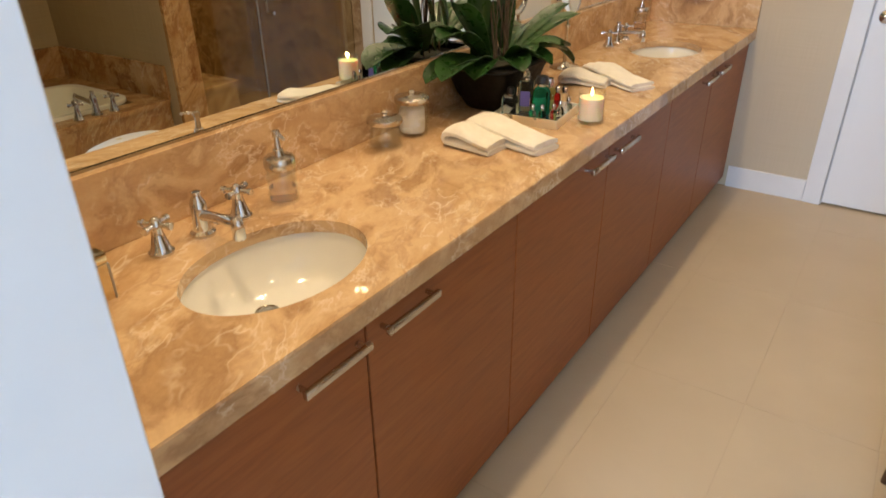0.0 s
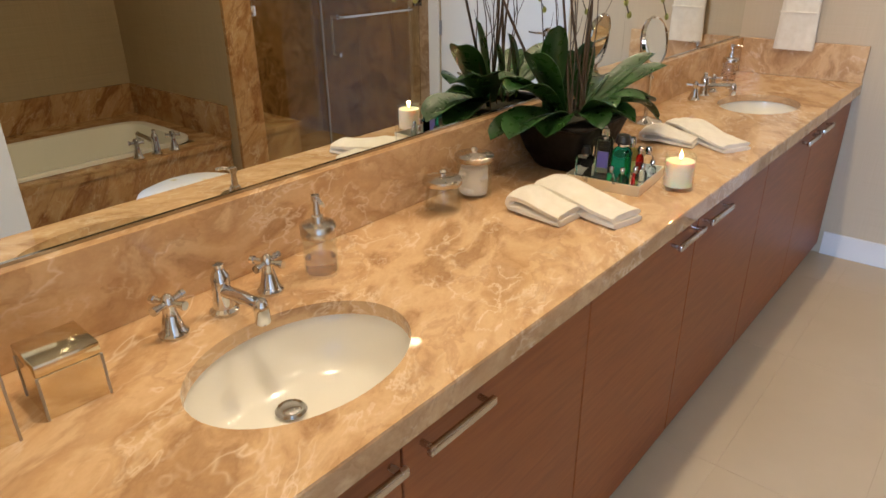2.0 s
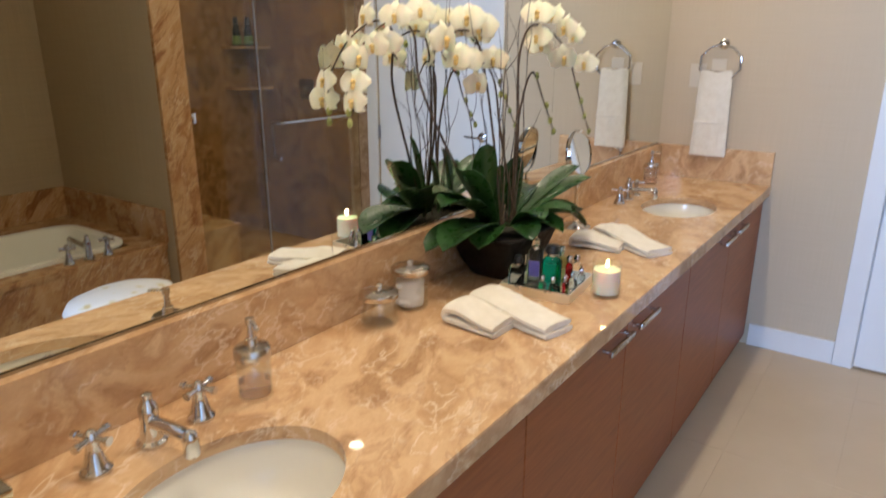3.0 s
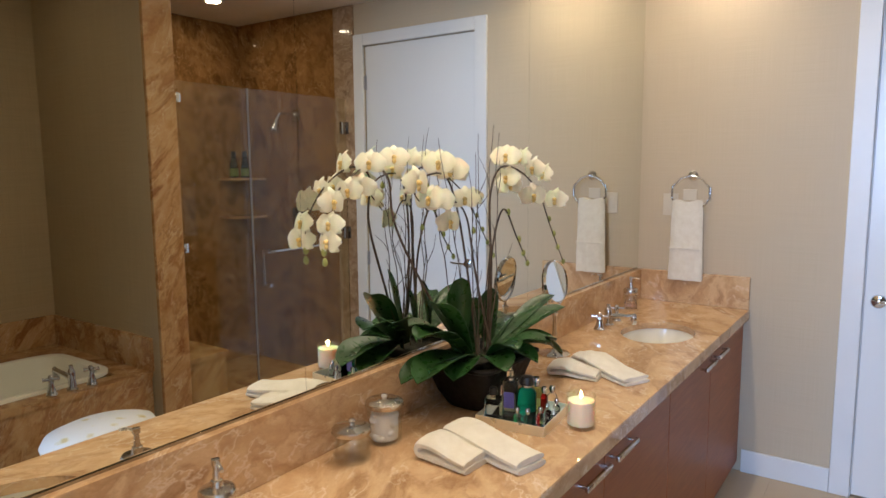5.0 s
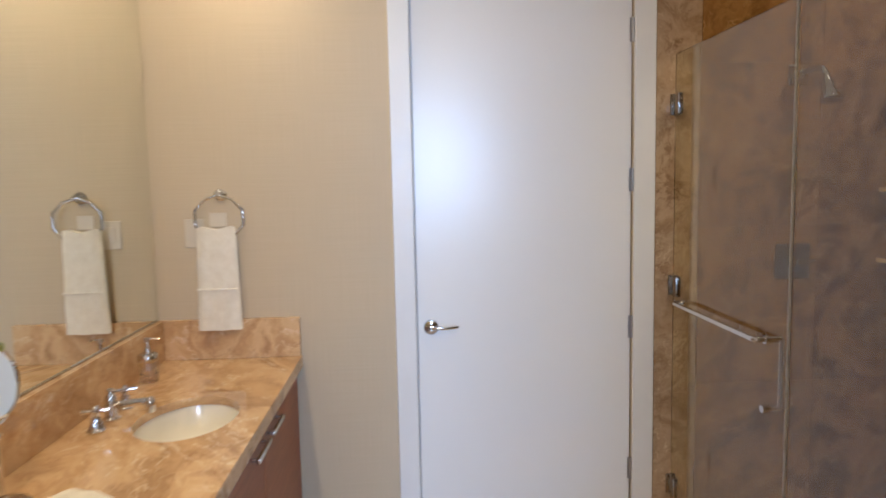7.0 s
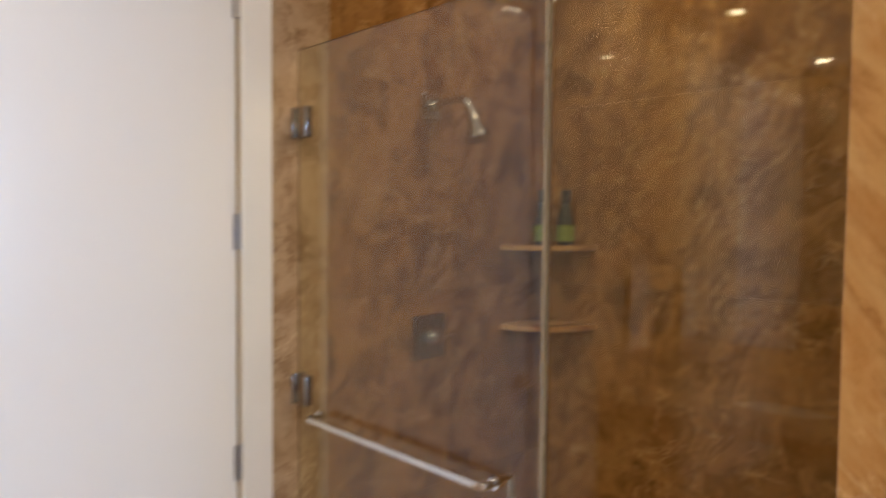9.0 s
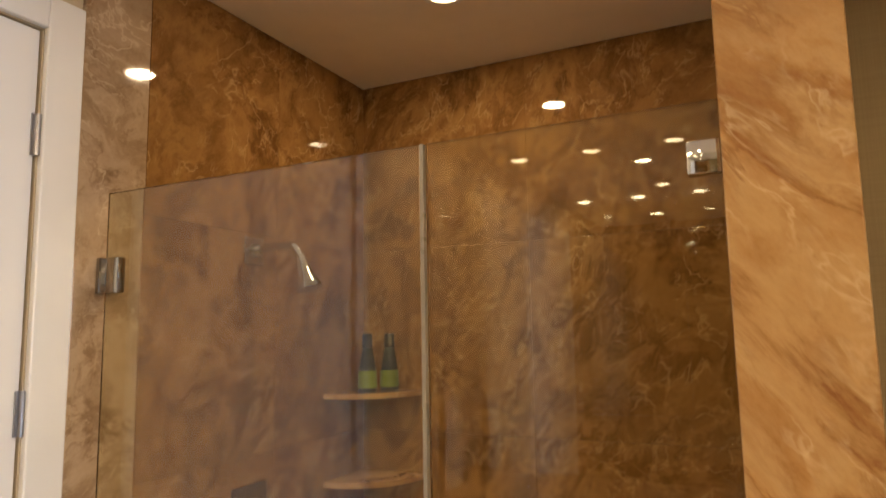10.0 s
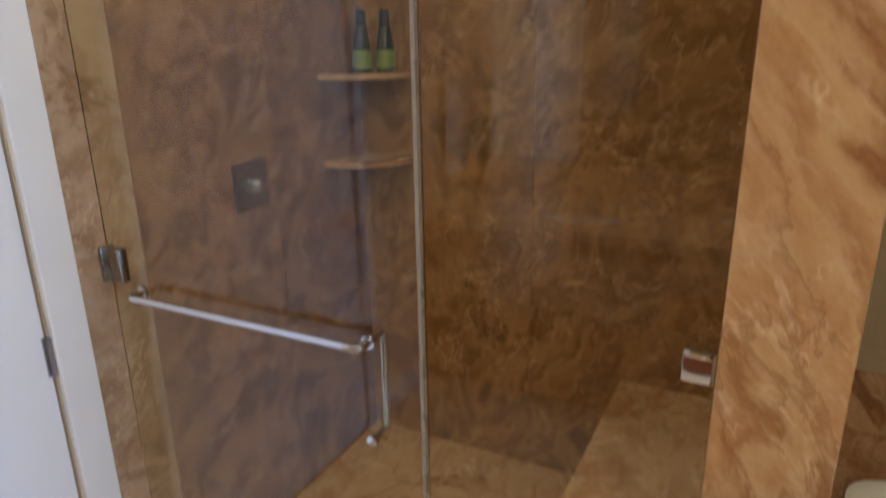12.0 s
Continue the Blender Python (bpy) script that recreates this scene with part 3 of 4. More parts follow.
panel = thing("glass_screen", (GX, 3.53, 0.161), "fixed frameless glass shower panel in chrome clamps", "glass panel")
part("pane", box(-0.005, 0.005, 0.003, 0.533, 0.004, GT - 0.161, 0.001, seg=1), GLASS, panel, "clear tempered glass")
for hz in (1.19, 2.07):
    part("clamp", box(-0.016, 0.016, 0.001, 0.055, hz - 0.028 - 0.161, hz + 0.028 - 0.161, 0.004), CHROME, panel, "square chrome clamp", True)
for ob in (pane, *[c for c in panel.children if c.name.startswith("pane")]):
    ob.visible_shadow = False

head = thing("shower_fixture", (2.80, FY - 0.005, 2.073), "chrome shower head on a bent wall arm", "shower head")
part("flange", lathe([(0, 0.010), (0.024, 0.010), (0.021, 0.030), (0.013, 0.040), (0, 0.042)], 24, m=pose(0, 0, 0, 90, 0, 0), bm=box(-0.045, 0.045, -0.012, -0.001, -0.045, 0.045, 0.004)), CHROME, head, "square chrome flange", True)
part("arm", tube(arc([(0, -0.01, 0), (0.004, -0.09, 0.008), (0.010, -0.160, 0.004), (0.014, -0.186, -0.025)], 6), 0.0125, 12), CHROME, head, smooth=True)
part("spray_head", lathe([(0, 0.0), (0.014, 0.0), (0.016, -0.02), (0.02, -0.035), (0.026, -0.070), (0.040, -0.10), (0.042, -0.114), (0.0, -0.116)], 24, m=pose(0.012, -0.19, -0.025, -18, 0, 0)), CHROME, head, smooth=True)

valve = thing("shower_valve", (2.80, FY - 0.005, 1.255), "square chrome shower valve plate with a lever", "shower valve")
part("plate", box(-0.08, 0.08, -0.012, -0.001, -0.08, 0.08, 0.006), DARKCHROME, valve, smooth=True)
kn = lathe([(0, 0), (0.026, 0), (0.024, 0.03), (0.016, 0.038), (0.014, 0.055), (0, 0.058)], 24, m=pose(0, -0.011, 0, 90, 0, 0))
tube([(0, -0.055, 0), (0.04, -0.06, 0.004), (0.075, -0.058, 0.008)], 0.009, 10, kn, 0.006)
part("lever", kn, CHROME, valve, "chrome lever", True)

def corner_shelf():
    bm = bmesh.new()
    r = 0.27
    for z in (-0.02, 0.0):
        pts = [(0, 0), *[(-r * math.cos(radians(a)), -r * math.sin(radians(a))) for a in np.linspace(0, 90, 14)]]
        bm.faces.new([bm.verts.new((x, y, z)) for x, y in pts])
    bm.verts.ensure_lookup_table()
    n = len(bm.verts) // 2
    for i in range(n):
        j = (i + 1) % n
        bm.faces.new((bm.verts[i], bm.verts[j], bm.verts[n + j], bm.verts[n + i]))
    return bm

for z in (1.578, 1.262):
    sh = part("corner_shelf", corner_shelf(), PILLAR)
    sh.location = (BX - 0.012, FY - 0.012, z)
    tagged(sh, "quarter-round golden marble corner shelf in the shower", "shelf", "shower shelves")

for bx_, by_ in ((3.325, 4.885), (3.405, 4.835)):
    b = thing("shampoo_bottle", (bx_, by_, 1.578), "dark green tapered shampoo bottle with a lime label", "bottle", "shampoo bottles")
    part("body", lathe([(0, 0.0005), (0.034, 0.001), (0.036, 0.008), (0.033, 0.08), (0.022, 0.15), (0.019, 0.165), (0, 0.166)], 24), BOTTLEDARK, b, smooth=True)
    part("cap", lathe([(0, 0.166), (0.02, 0.166), (0.019, 0.215), (0.016, 0.219), (0, 0.219)], 20), BLACK, b, smooth=True)
    part("label", lathe([(0.0365, 0.014), (0.0368, 0.02), (0.0345, 0.07), (0.0335, 0.078)], 24), LABELGREEN, b, "lime green label", True)

bench = thing("shower_bench", (2.34, 3.531, 0.012), "golden marble bench across the end of the shower", "bench")
part("seat", box(-0.005, BX - 2.34 - 0.013, 0.0, 0.375, 0.43, 0.468, 0.004), PILLAR, bench)
part("base", box(0.01, BX - 2.34 - 0.013, 0.0, 0.36, 0.0, 0.4295), PILLAR, bench)

# ---- tub ----
DZ, DX = 0.48, 2.30
TX0, TX1, TY0, TY1 = 2.44, 3.16, 1.62, 3.20
def ring_deck():
    bm = bmesh.new()
    for x0, x1, y0, y1 in ((DX, TX0, EY + 0.002, 3.348), (TX1, BX - 0.002, EY + 0.002, 3.348), (TX0, TX1, EY + 0.002, TY0), (TX0, TX1, TY1, 3.348)):
        box(x0, x1, y0, y1, DZ - 0.03, DZ, bm=bm)
    bmesh.ops.remove_doubles(bm, verts=bm.verts[:], dist=1e-5)
    return bm
deck = thing("tub_deck", (0, 0, 0), "golden marble tub surround with a low splash", "tub deck")
part("deck_top", ring_deck(), PILLAR, deck)
part("apron", box(DX + 0.012, DX + 0.04, EY + 0.002, 3.348, 0, DZ - 0.0305), PILLAR, deck)
part("back_splash", box(BX - 0.022, BX - 0.001, EY + 0.002, 3.348, DZ + 0.0005, DZ + 0.20, 0.002), PILLAR, deck)
part("end_splash", box(2.302, BX - 0.0225, 3.338, 3.359, DZ + 0.0005, DZ + 0.20, 0.002), PILLAR, deck)

def tub_shell():
    bm = bmesh.new()
    cx, cy, hx, hy = (TX0 + TX1) / 2, (TY0 + TY1) / 2, (TX1 - TX0) / 2, (TY1 - TY0) / 2
    rings = []
    for f, z in ((1.03, 0.002), (1.03, 0.022), (0.985, 0.026), (0.93, 0.018), (0.90, -0.05), (0.86, -0.25), (0.78, -0.37), (0.6, -0.40)):
        ring = []
        for i in range(48):
            a = 2 * math.pi * i / 48
            c, s = math.cos(a), math.sin(a)
            p = 0.28
            ring.append(bm.verts.new((hx * (f if f > 0.9 else f - 0.02) * math.copysign(abs(c) ** p, c), hy * (f + (1 - f) * 0.35) * math.copysign(abs(s) ** p, s), z)))
        rings.append(ring)
    for a, b in zip(rings, rings[1:]):
        for i in range(48):
            j = (i + 1) % 48
            bm.faces.new((a[i], b[i], b[j], a[j]))
    bm.faces.new(rings[-1])
    return bm
tub = thing("bathtub", ((TX0 + TX1) / 2, (TY0 + TY1) / 2, DZ), "white drop-in bathtub set into the marble deck", "bathtub")
part("shell", tub_shell(), TUBWHITE, tub, smooth=True)


def cross_handle(parent, at, name="cross_handle"):
    bm = lathe([(0, 0.0), (0.026, 0.0), (0.027, 0.006), (0.022, 0.012), (0.020, 0.018), (0.014, 0.04), (0.011, 0.055), (0.012, 0.06), (0.0, 0.064)], 24)
    for a in (20, 110):
        d = Vector((math.cos(radians(a)), math.sin(radians(a)), 0))
        tube([d * -0.036 + Vector((0, 0, 0.066)), d * 0.036 + Vector((0, 0, 0.066))], 0.0062, 10, bm)
        for s in (-1, 1):
            tube([d * s * 0.030 + Vector((0, 0, 0.066)), d * s * 0.038 + Vector((0, 0, 0.066))], 0.0085, 10, bm)
    lathe([(0, 0.055), (0.012, 0.056), (0.012, 0.074), (0.006, 0.082), (0, 0.084)], 18, bm=bm)
    return part(name, bm, CHROME, parent, "chrome cross handle", True, at)


def faucet(at, turn, label, reach=0.125, group=""):
    f = thing("faucet", at, label, "faucet", group, turn)
    cross_handle(f, (0.0, -0.106, 0.0))
    cross_handle(f, (0.0, 0.106, 0.0))
    base = lathe([(0, 0), (0.027, 0), (0.028, 0.007), (0.021, 0.013), (0.017, 0.05), (0.018, 0.075), (0.013, 0.085), (0.009, 0.092), (0.011, 0.102), (0.0, 0.106)], 24)
    sp = part("spout", base, CHROME, f, "chrome spout", True)
    bridge = tube(arc([(0.0, 0, 0.046), (0.04, 0, 0.052), (reach - 0.02, 0, 0.058), (reach + 0.004, 0, 0.058)], 5), 0.0125, 14, flat=0.85)
    lathe([(0, 0.022), (0.0125, 0.022), (0.0145, 0.026), (0.0140, 0.058), (0.011, 0.068), (0.004, 0.073), (0, 0.074)], 20, at=(reach, 0, 0), bm=bridge)
    part("spout_tube", bridge, CHROME, sp, smooth=True)
    return f


faucet((0.125, 1.79, CT), 0, "three-piece chrome basin faucet with cross handles", group="basin faucets")
faucet((0.115, 4.245, CT), 0, "three-piece chrome basin faucet with cross handles", group="basin faucets")
faucet((2.365, 2.92, DZ), 0, "three-piece chrome tub filler with cross handles", 0.15).scale = (1.25, 1.0, 1.35)

# ---- picture and stool ----
pic = thing("framed_picture", (BX, 2.75, 1.51), "painting in a pale mat and a gilt frame", "picture")
fr = bmesh.new()
for y0, y1, z0, z1 in ((-0.31, 0.31, -0.25, -0.205), (-0.31, 0.31, 0.205, 0.25), (-0.31, -0.265, -0.205, 0.205), (0.265, 0.31, -0.205, 0.205)):
    box(-0.03, -0.001, y0, y1, z0, z1, 0.004, fr)
part("frame", fr, GILT, pic)
part("mat", box(-0.012, -0.004, -0.265, 0.265, -0.205, 0.205), MAT, pic)
part("canvas", box(-0.016, -0.0125, -0.2, 0.2, -0.14, 0.14), PICTURE, pic)

stool = thing("vanity_stool", (1.72, 2.73, 0), "low stool with a puffy white upholstered seat", "stool")
part("cushion", lathe([(0, 0.40), (0.22, 0.40), (0.255, 0.42), (0.262, 0.45), (0.24, 0.485), (0.17, 0.508), (0.0, 0.515)], 40, sx=0.72, sy=1.0), CUSHION, stool, smooth=True)
part("seat_rail", box(-0.15, 0.15, -0.2, 0.2, 0.35, 0.3995, 0.01), DARKWOOD, stool)
for a in (-1, 1):
    for b in (-1, 1):
        part("leg", tube([(0.14 * a, 0.18 * b, 0), (0.125 * a, 0.17 * b, 0.36)], 0.013, 10, taper=0.02), DARKWOOD, stool, smooth=True)

# ---- towel ring on the far wall ----
ring = thing("towel_ring", (0.29, FY, 1.605), "octagonal chrome towel ring on the wall", "towel ring")
part("post", lathe([(0, 0), (0.025, 0), (0.026, 0.006), (0.016, 0.012), (0.011, 0.035), (0.014, 0.045), (0.0, 0.052)], 24, m=pose(0, -0.0005, 0, 90, 0, 0)), CHROME, ring, smooth=True)
oct_pts = [(0.0, 0.0), (0.055, -0.018), (0.098, -0.062), (0.10, -0.125), (0.062, -0.168), (-0.062, -0.168), (-0.10, -0.125), (-0.098, -0.062), (-0.055, -0.018), (0.0, 0.0)]
part("ring", tube([(x, -0.043, z) for x, z in oct_pts], 0.0065, 10), CHROME, ring, smooth=True)


def hanging_towel():
    """A hand towel folded over the bottom bar of the ring: two layers with soft folds."""
    bm = bmesh.new()
    nx, nz = 14, 26
    w, h = 0.178, 0.435
    for front in (1, -1):
        grid = []
        for k in range(nz + 1):
            row = []
            for i in range(nx + 1):
                u, v = i / nx - 0.5, k / nz
                bulge = 0.019 * (1 - (2 * abs(u)) ** 4) * (1.0 - 0.25 * v)
                x = u * w * (0.90 + 0.13 * v) + 0.004 * noise.noise((u * 3, v * 3, front * 2.0))
                y = -0.043 - front * (0.004 + bulge + 0.004 * math.sin(u * 14 + v) * v) + 0.003 * noise.noise((u * 6, v * 5, front))
                z = -v * (h if front == 1 else h - 0.012) - 0.012 * math.cos(u * 9) * (1 - v) * 0.5
                row.append(bm.verts.new((x, y, z)))
            grid.append(row)
        for a, b in zip(grid, grid[1:]):
            for i in range(nx):
                bm.faces.new((a[i], a[i + 1], b[i + 1], b[i]))
        if front == 1:
            first_rim = [r[0] for r in grid], [r[-1] for r in grid], grid[0], grid[-1]
        else:
            for p, q in zip(first_rim, ([r[0] for r in grid], [r[-1] for r in grid], grid[0], grid[-1])):
                for i in range(len(p) - 1):
                    bm.faces.new((p[i], p[i + 1], q[i + 1], q[i]))
    return bm

hand = thing("hand_towel", (0.275, FY, 1.468), "cream terry hand towel hanging folded over the ring", "towel")
part("cloth", hanging_towel(), TERRY, hand, smooth=True)
part("band", box(-0.086, 0.086, -0.0708, -0.0645, -0.262, -0.254, 0.002), TERRY, hand, "woven dobby band")

plate = thing("switch_plate", (0.172, FY, 1.445), "beige wall plate beside the towel ring", "switch plate")
part("plate", box(-0.04, 0.04, -0.006, -0.0005, -0.06, 0.06, 0.002), PLATE, plate)
part("rocker", box(-0.016, 0.016, -0.009, -0.0062, -0.033, 0.033, 0.001), PLATE, plate)
outlet = thing("wall_outlet", (0.275, FY, 1.50), "beige outlet plate behind the towel ring", "outlet")
part("plate", box(-0.036, 0.036, -0.006, -0.0005, -0.03, 0.03, 0.002), PLATE, outlet)

# ---- things on the worktop ----
def folded(w, l, h, seed, layers=2):
    """A small towel folded over on itself: a thick U-shaped sheet along l, w wide."""
    bm = bmesh.new()
    t = h / layers
    path = [(x, t / 2) for x in np.linspace(l, h / 2, 16)]
    path += [(h / 2 - (h / 2 - t / 2) * math.sin(a), h / 2 - (h / 2 - t / 2) * math.cos(a)) for a in np.linspace(0.2, math.pi - 0.2, 8)]
    path += [(x, h - t / 2) for x in np.linspace(h / 2, l * 0.985, 16)]
    n = len(path)
    def normal(i):
        a, b = path[max(i - 1, 0)], path[min(i + 1, n - 1)]
        d = Vector((b[0] - a[0], b[1] - a[1])).normalized()
        return Vector((-d.y, d.x))
    ny = 12
    shells = []
    for side in (-1, 1):
        rows = []
        for i, (x, z) in enumerate(path):
            nn = normal(i)
            row = []
            for k in range(ny + 1):
                v = k / ny - 0.5
                edge = 1 - (2 * abs(v)) ** 6 * 0.55
                th = side * t * 0.47 * edge
                wob = 0.007 * noise.noise((x * 14 + seed, v * 3, z * 30)) + 0.002 * noise.noise((x * 50, v * 9 + seed, z * 50))
                sag = -0.1 * h * (2 * abs(v)) ** 3 * (z / h)
                hump = 0.030 * math.exp(-((x - l * 0.35) / (l * 0.22)) ** 2) * (1 - 2 * abs(v) ** 2) * z / h
                zz = (1 - 0.38 * max(0.0, x) / l) * max(0.0008, hump + z + nn.y * th + (wob + sag) * min(1.0, z / h * 1.6))
                row.append(bm.verts.new((x + nn.x * th, v * w * (1 + 0.06 * noise.noise((x * 9, seed, z * 20))) + 0.02 * math.sin(x * 7 + seed) * 0.5, zz)))
            rows.append(row)
        for a, b in zip(rows, rows[1:]):
            for k in range(ny):
                bm.faces.new((a[k], a[k + 1], b[k + 1], b[k]))
        shells.append(rows)
    p, q = shells
    for i in range(n - 1):
        for k in (0, ny):
            bm.faces.new((p[i][k], p[i + 1][k], q[i + 1][k], q[i][k]))
    for i in (0, n - 1):
        for k in range(ny):
            bm.faces.new((p[i][k], p[i][k + 1], q[i][k + 1], q[i][k]))
    return bm


for name_at, turn, w, l, h, seed, lift in (((0.235, 2.595), -3, 0.105, 0.175, 0.054, 1.0, 0), ((0.25, 2.735), -14, 0.105, 0.29, 0.058, 4.0, 0),
                                           ((0.205, 3.43), 6, 0.105, 0.19, 0.044, 7.0, 0), ((0.245, 3.62), -27, 0.115, 0.32, 0.046, 9.0, 0)):
    tw = thing("face_towel", (*name_at, CT + lift), "cream terry face towel folded over on the marble worktop", "towel", "folded face towels", turn)
    part("cloth", folded(w, l, h, seed), TERRY, tw, smooth=True)


def soap_dispenser(at, label, turn):
    d = thing("soap_dispenser", at, label, "soap dispenser", "soap dispensers", turn)
    d.scale = (1, 1, 0.89)
    part("bottle", lathe([(0, 0.001), (0.034, 0.001), (0.036, 0.004), (0.036, 0.096), (0.033, 0.1), (0.031, 0.098), (0.033, 0.094), (0.033, 0.010), (0, 0.008)], 32), CLEAR, d, "clear glass bottle", True)
    part("soap", lathe([(0, 0.0085), (0.0325, 0.0105), (0.0325, 0.045), (0, 0.045)], 28), LILAC, d, "pale lilac liquid soap", True)
    part("collar", lathe([(0, 0.1), (0.036, 0.1), (0.0375, 0.104), (0.0375, 0.126), (0.034, 0.131), (0.014, 0.134), (0.012, 0.15), (0.008, 0.152), (0.0055, 0.185), (0.009, 0.186), (0.009, 0.2), (0, 0.203)], 28), NICKEL, d, "nickel pump collar", True)
    part("nozzle", tube(arc([(0, 0, 0.193), (0.02, 0, 0.195), (0.045, 0, 0.190)], 4), 0.0045, 8), NICKEL, d, smooth=True)


soap_dispenser((0.145, 2.015, CT), "clear glass soap dispenser with a nickel pump", -20)
soap_dispenser((0.085, 4.64, CT), "clear glass soap dispenser with a nickel pump", 10)

ANTIQUE = plain("antique_mirror", (0.74, 0.65, 0.48), 0.13, 1.0, 0.08, 25)


def mirrored_box(name, at, half, h, lid, label, category, turn):
    m = thing(name, at, label, category, "mirrored boxes", turn)
    g = half - 0.003
    for x0, x1, y0, y1 in ((-g, g, -half, -g), (-g, g, g, half), (-half, -g, -half, half), (g, half, -half, half)):
        part("side_panel", box(x0, x1, y0, y1, 0.0, h, 0.0008, seg=1), ANTIQUE, m)
    part("lid", box(-half - 0.001, half + 0.001, -half - 0.001, half + 0.001, h + 0.0008, h + lid, 0.0025), ANTIQUE, m, "mirrored lid", True)
    part("base", box(-g, g, -g, g, 0.001, 0.005), NICKEL, m)
    for a in (-1, 1):
        for c in (-1, 1):
            part("corner_bead", box(a * half - 0.0018, a * half + 0.0018, c * half - 0.0018, c * half + 0.0018, 0.0, h), STEEL, m)


mirrored_box("mirrored_box", (0.160, 1.485, CT), 0.046, 0.074, 0.022, "small square mirrored box with a lid", "box", -2)
mirrored_box("tissue_box", (0.150, 1.330, CT), 0.066, 0.118, 0.012, "square mirrored tissue box cover", "tissue box", -2)

small = thing("glass_jar", (0.11, 2.455, CT), "low clear glass jar with a chrome lid", "jar", "bathroom jars")
small.scale = (1.08, 1.08, 0.84)
part("jar", lathe([(0, 0.001), (0.036, 0.001), (0.045, 0.006), (0.047, 0.02), (0.044, 0.05), (0.040, 0.075), (0.036, 0.09), (0.034, 0.09), (0.037, 0.07), (0.041, 0.04), (0.042, 0.015), (0, 0.008)], 32), CLEAR, small, "clear glass", True)
part("lid", lathe([(0, 0.0905), (0.047, 0.0905), (0.049, 0.094), (0.047, 0.107), (0.03, 0.113), (0.008, 0.116), (0.006, 0.122), (0.010, 0.128), (0.006, 0.135), (0, 0.136)], 32), NICKEL, small, "nickel lid with a knob", True)
tall = thing("cotton_jar", (0.10, 2.60, CT), "clear glass jar of white cotton with a nickel lid", "jar", "bathroom jars")
tall.scale = (1.08, 1.08, 0.84)
part("jar", lathe([(0, 0.001), (0.042, 0.001), (0.045, 0.005), (0.045, 0.118), (0.043, 0.12), (0.0415, 0.118), (0.042, 0.01), (0, 0.008)], 32), CLEAR, tall, "clear glass", True)
cot = lathe([(0, 0.012), (0.034, 0.012), (0.036, 0.05), (0.034, 0.10), (0.02, 0.11), (0, 0.112)], 20)
random.seed(5)
for k in range(22):
    a, r, z = random.random() * 6.28, 0.029 * random.random() ** 0.35, 0.024 + 0.085 * (k // 4) / 6
    one = bmesh.new()
    bmesh.ops.create_icosphere(one, subdivisions=2, radius=0.0145)
    bmesh.ops.translate(one, vec=(r * math.cos(a), r * math.sin(a), z), verts=one.verts[:])
    add_to(cot, one)
part("cotton", cot, COTTON, tall, "white cotton balls", True)
part("lid", lathe([(0, 0.1205), (0.048, 0.1205), (0.05, 0.124), (0.05, 0.138), (0.046, 0.142), (0.008, 0.145), (0.006, 0.15), (0.009, 0.156), (0.006, 0.163), (0, 0.164)], 32), NICKEL, tall, "nickel lid with a knob", True)


def candle(at, r=0.043, h=0.100):
    c = thing("candle", at, "lit cream candle in a clear glass tumbler", "candle")
    part("glass", lathe([(0, 0.0005), (r - 0.002, 0.001), (r, 0.004), (r, h), (r - 0.003, h), (r - 0.003, 0.012), (0, 0.010)], 32), CLEAR, c, "clear glass tumbler", True)
    part("wax", lathe([(0, 0.0125), (r - 0.0045, 0.0125), (r - 0.0045, h - 0.018), (0.01, h - 0.022), (0, h - 0.022)], 28), WAX, c, "cream wax", True)
    lamp("candle_light", "POINT", Matrix.Translation((at[0], at[1], at[2] + h + 0.004)), 0.25, (1.0, 0.6, 0.25), radius=0.006)
    wick = part("wick", tube([(0, 0, h - 0.022), (0.001, 0, h - 0.010)], 0.001, 6), BLACK, c)
    part("flame", lathe([(0, h - 0.014), (0.004, h - 0.009), (0.0048, h - 0.004), (0.003, h + 0.006), (0, h + 0.014)], 12), FLAME, wick, "small yellow flame", True)


candle((0.515, 3.00, CT))

# mirrored tray with bottles
tray = thing("mirrored_tray", (0.343, 2.962, CT), "rectangular mirrored vanity tray with a low rim", "tray", turn=6)
part("base", box(-0.105, 0.105, -0.105, 0.105, 0.004, 0.010, 0.001), MIRROR, tray, "mirror base")
for x0, x1, y0, y1 in ((-0.108, 0.108, -0.109, -0.1055), (-0.108, 0.108, 0.1055, 0.109), (-0.109, -0.1055, -0.1055, 0.1055), (0.1055, 0.109, -0.1055, 0.1055)):
    part("rim", box(x0, x1, y0, y1, 0.0, 0.030, 0.001), TRAYRIM, tray, "bevelled mirror rim")
TZ = CT + 0.0102


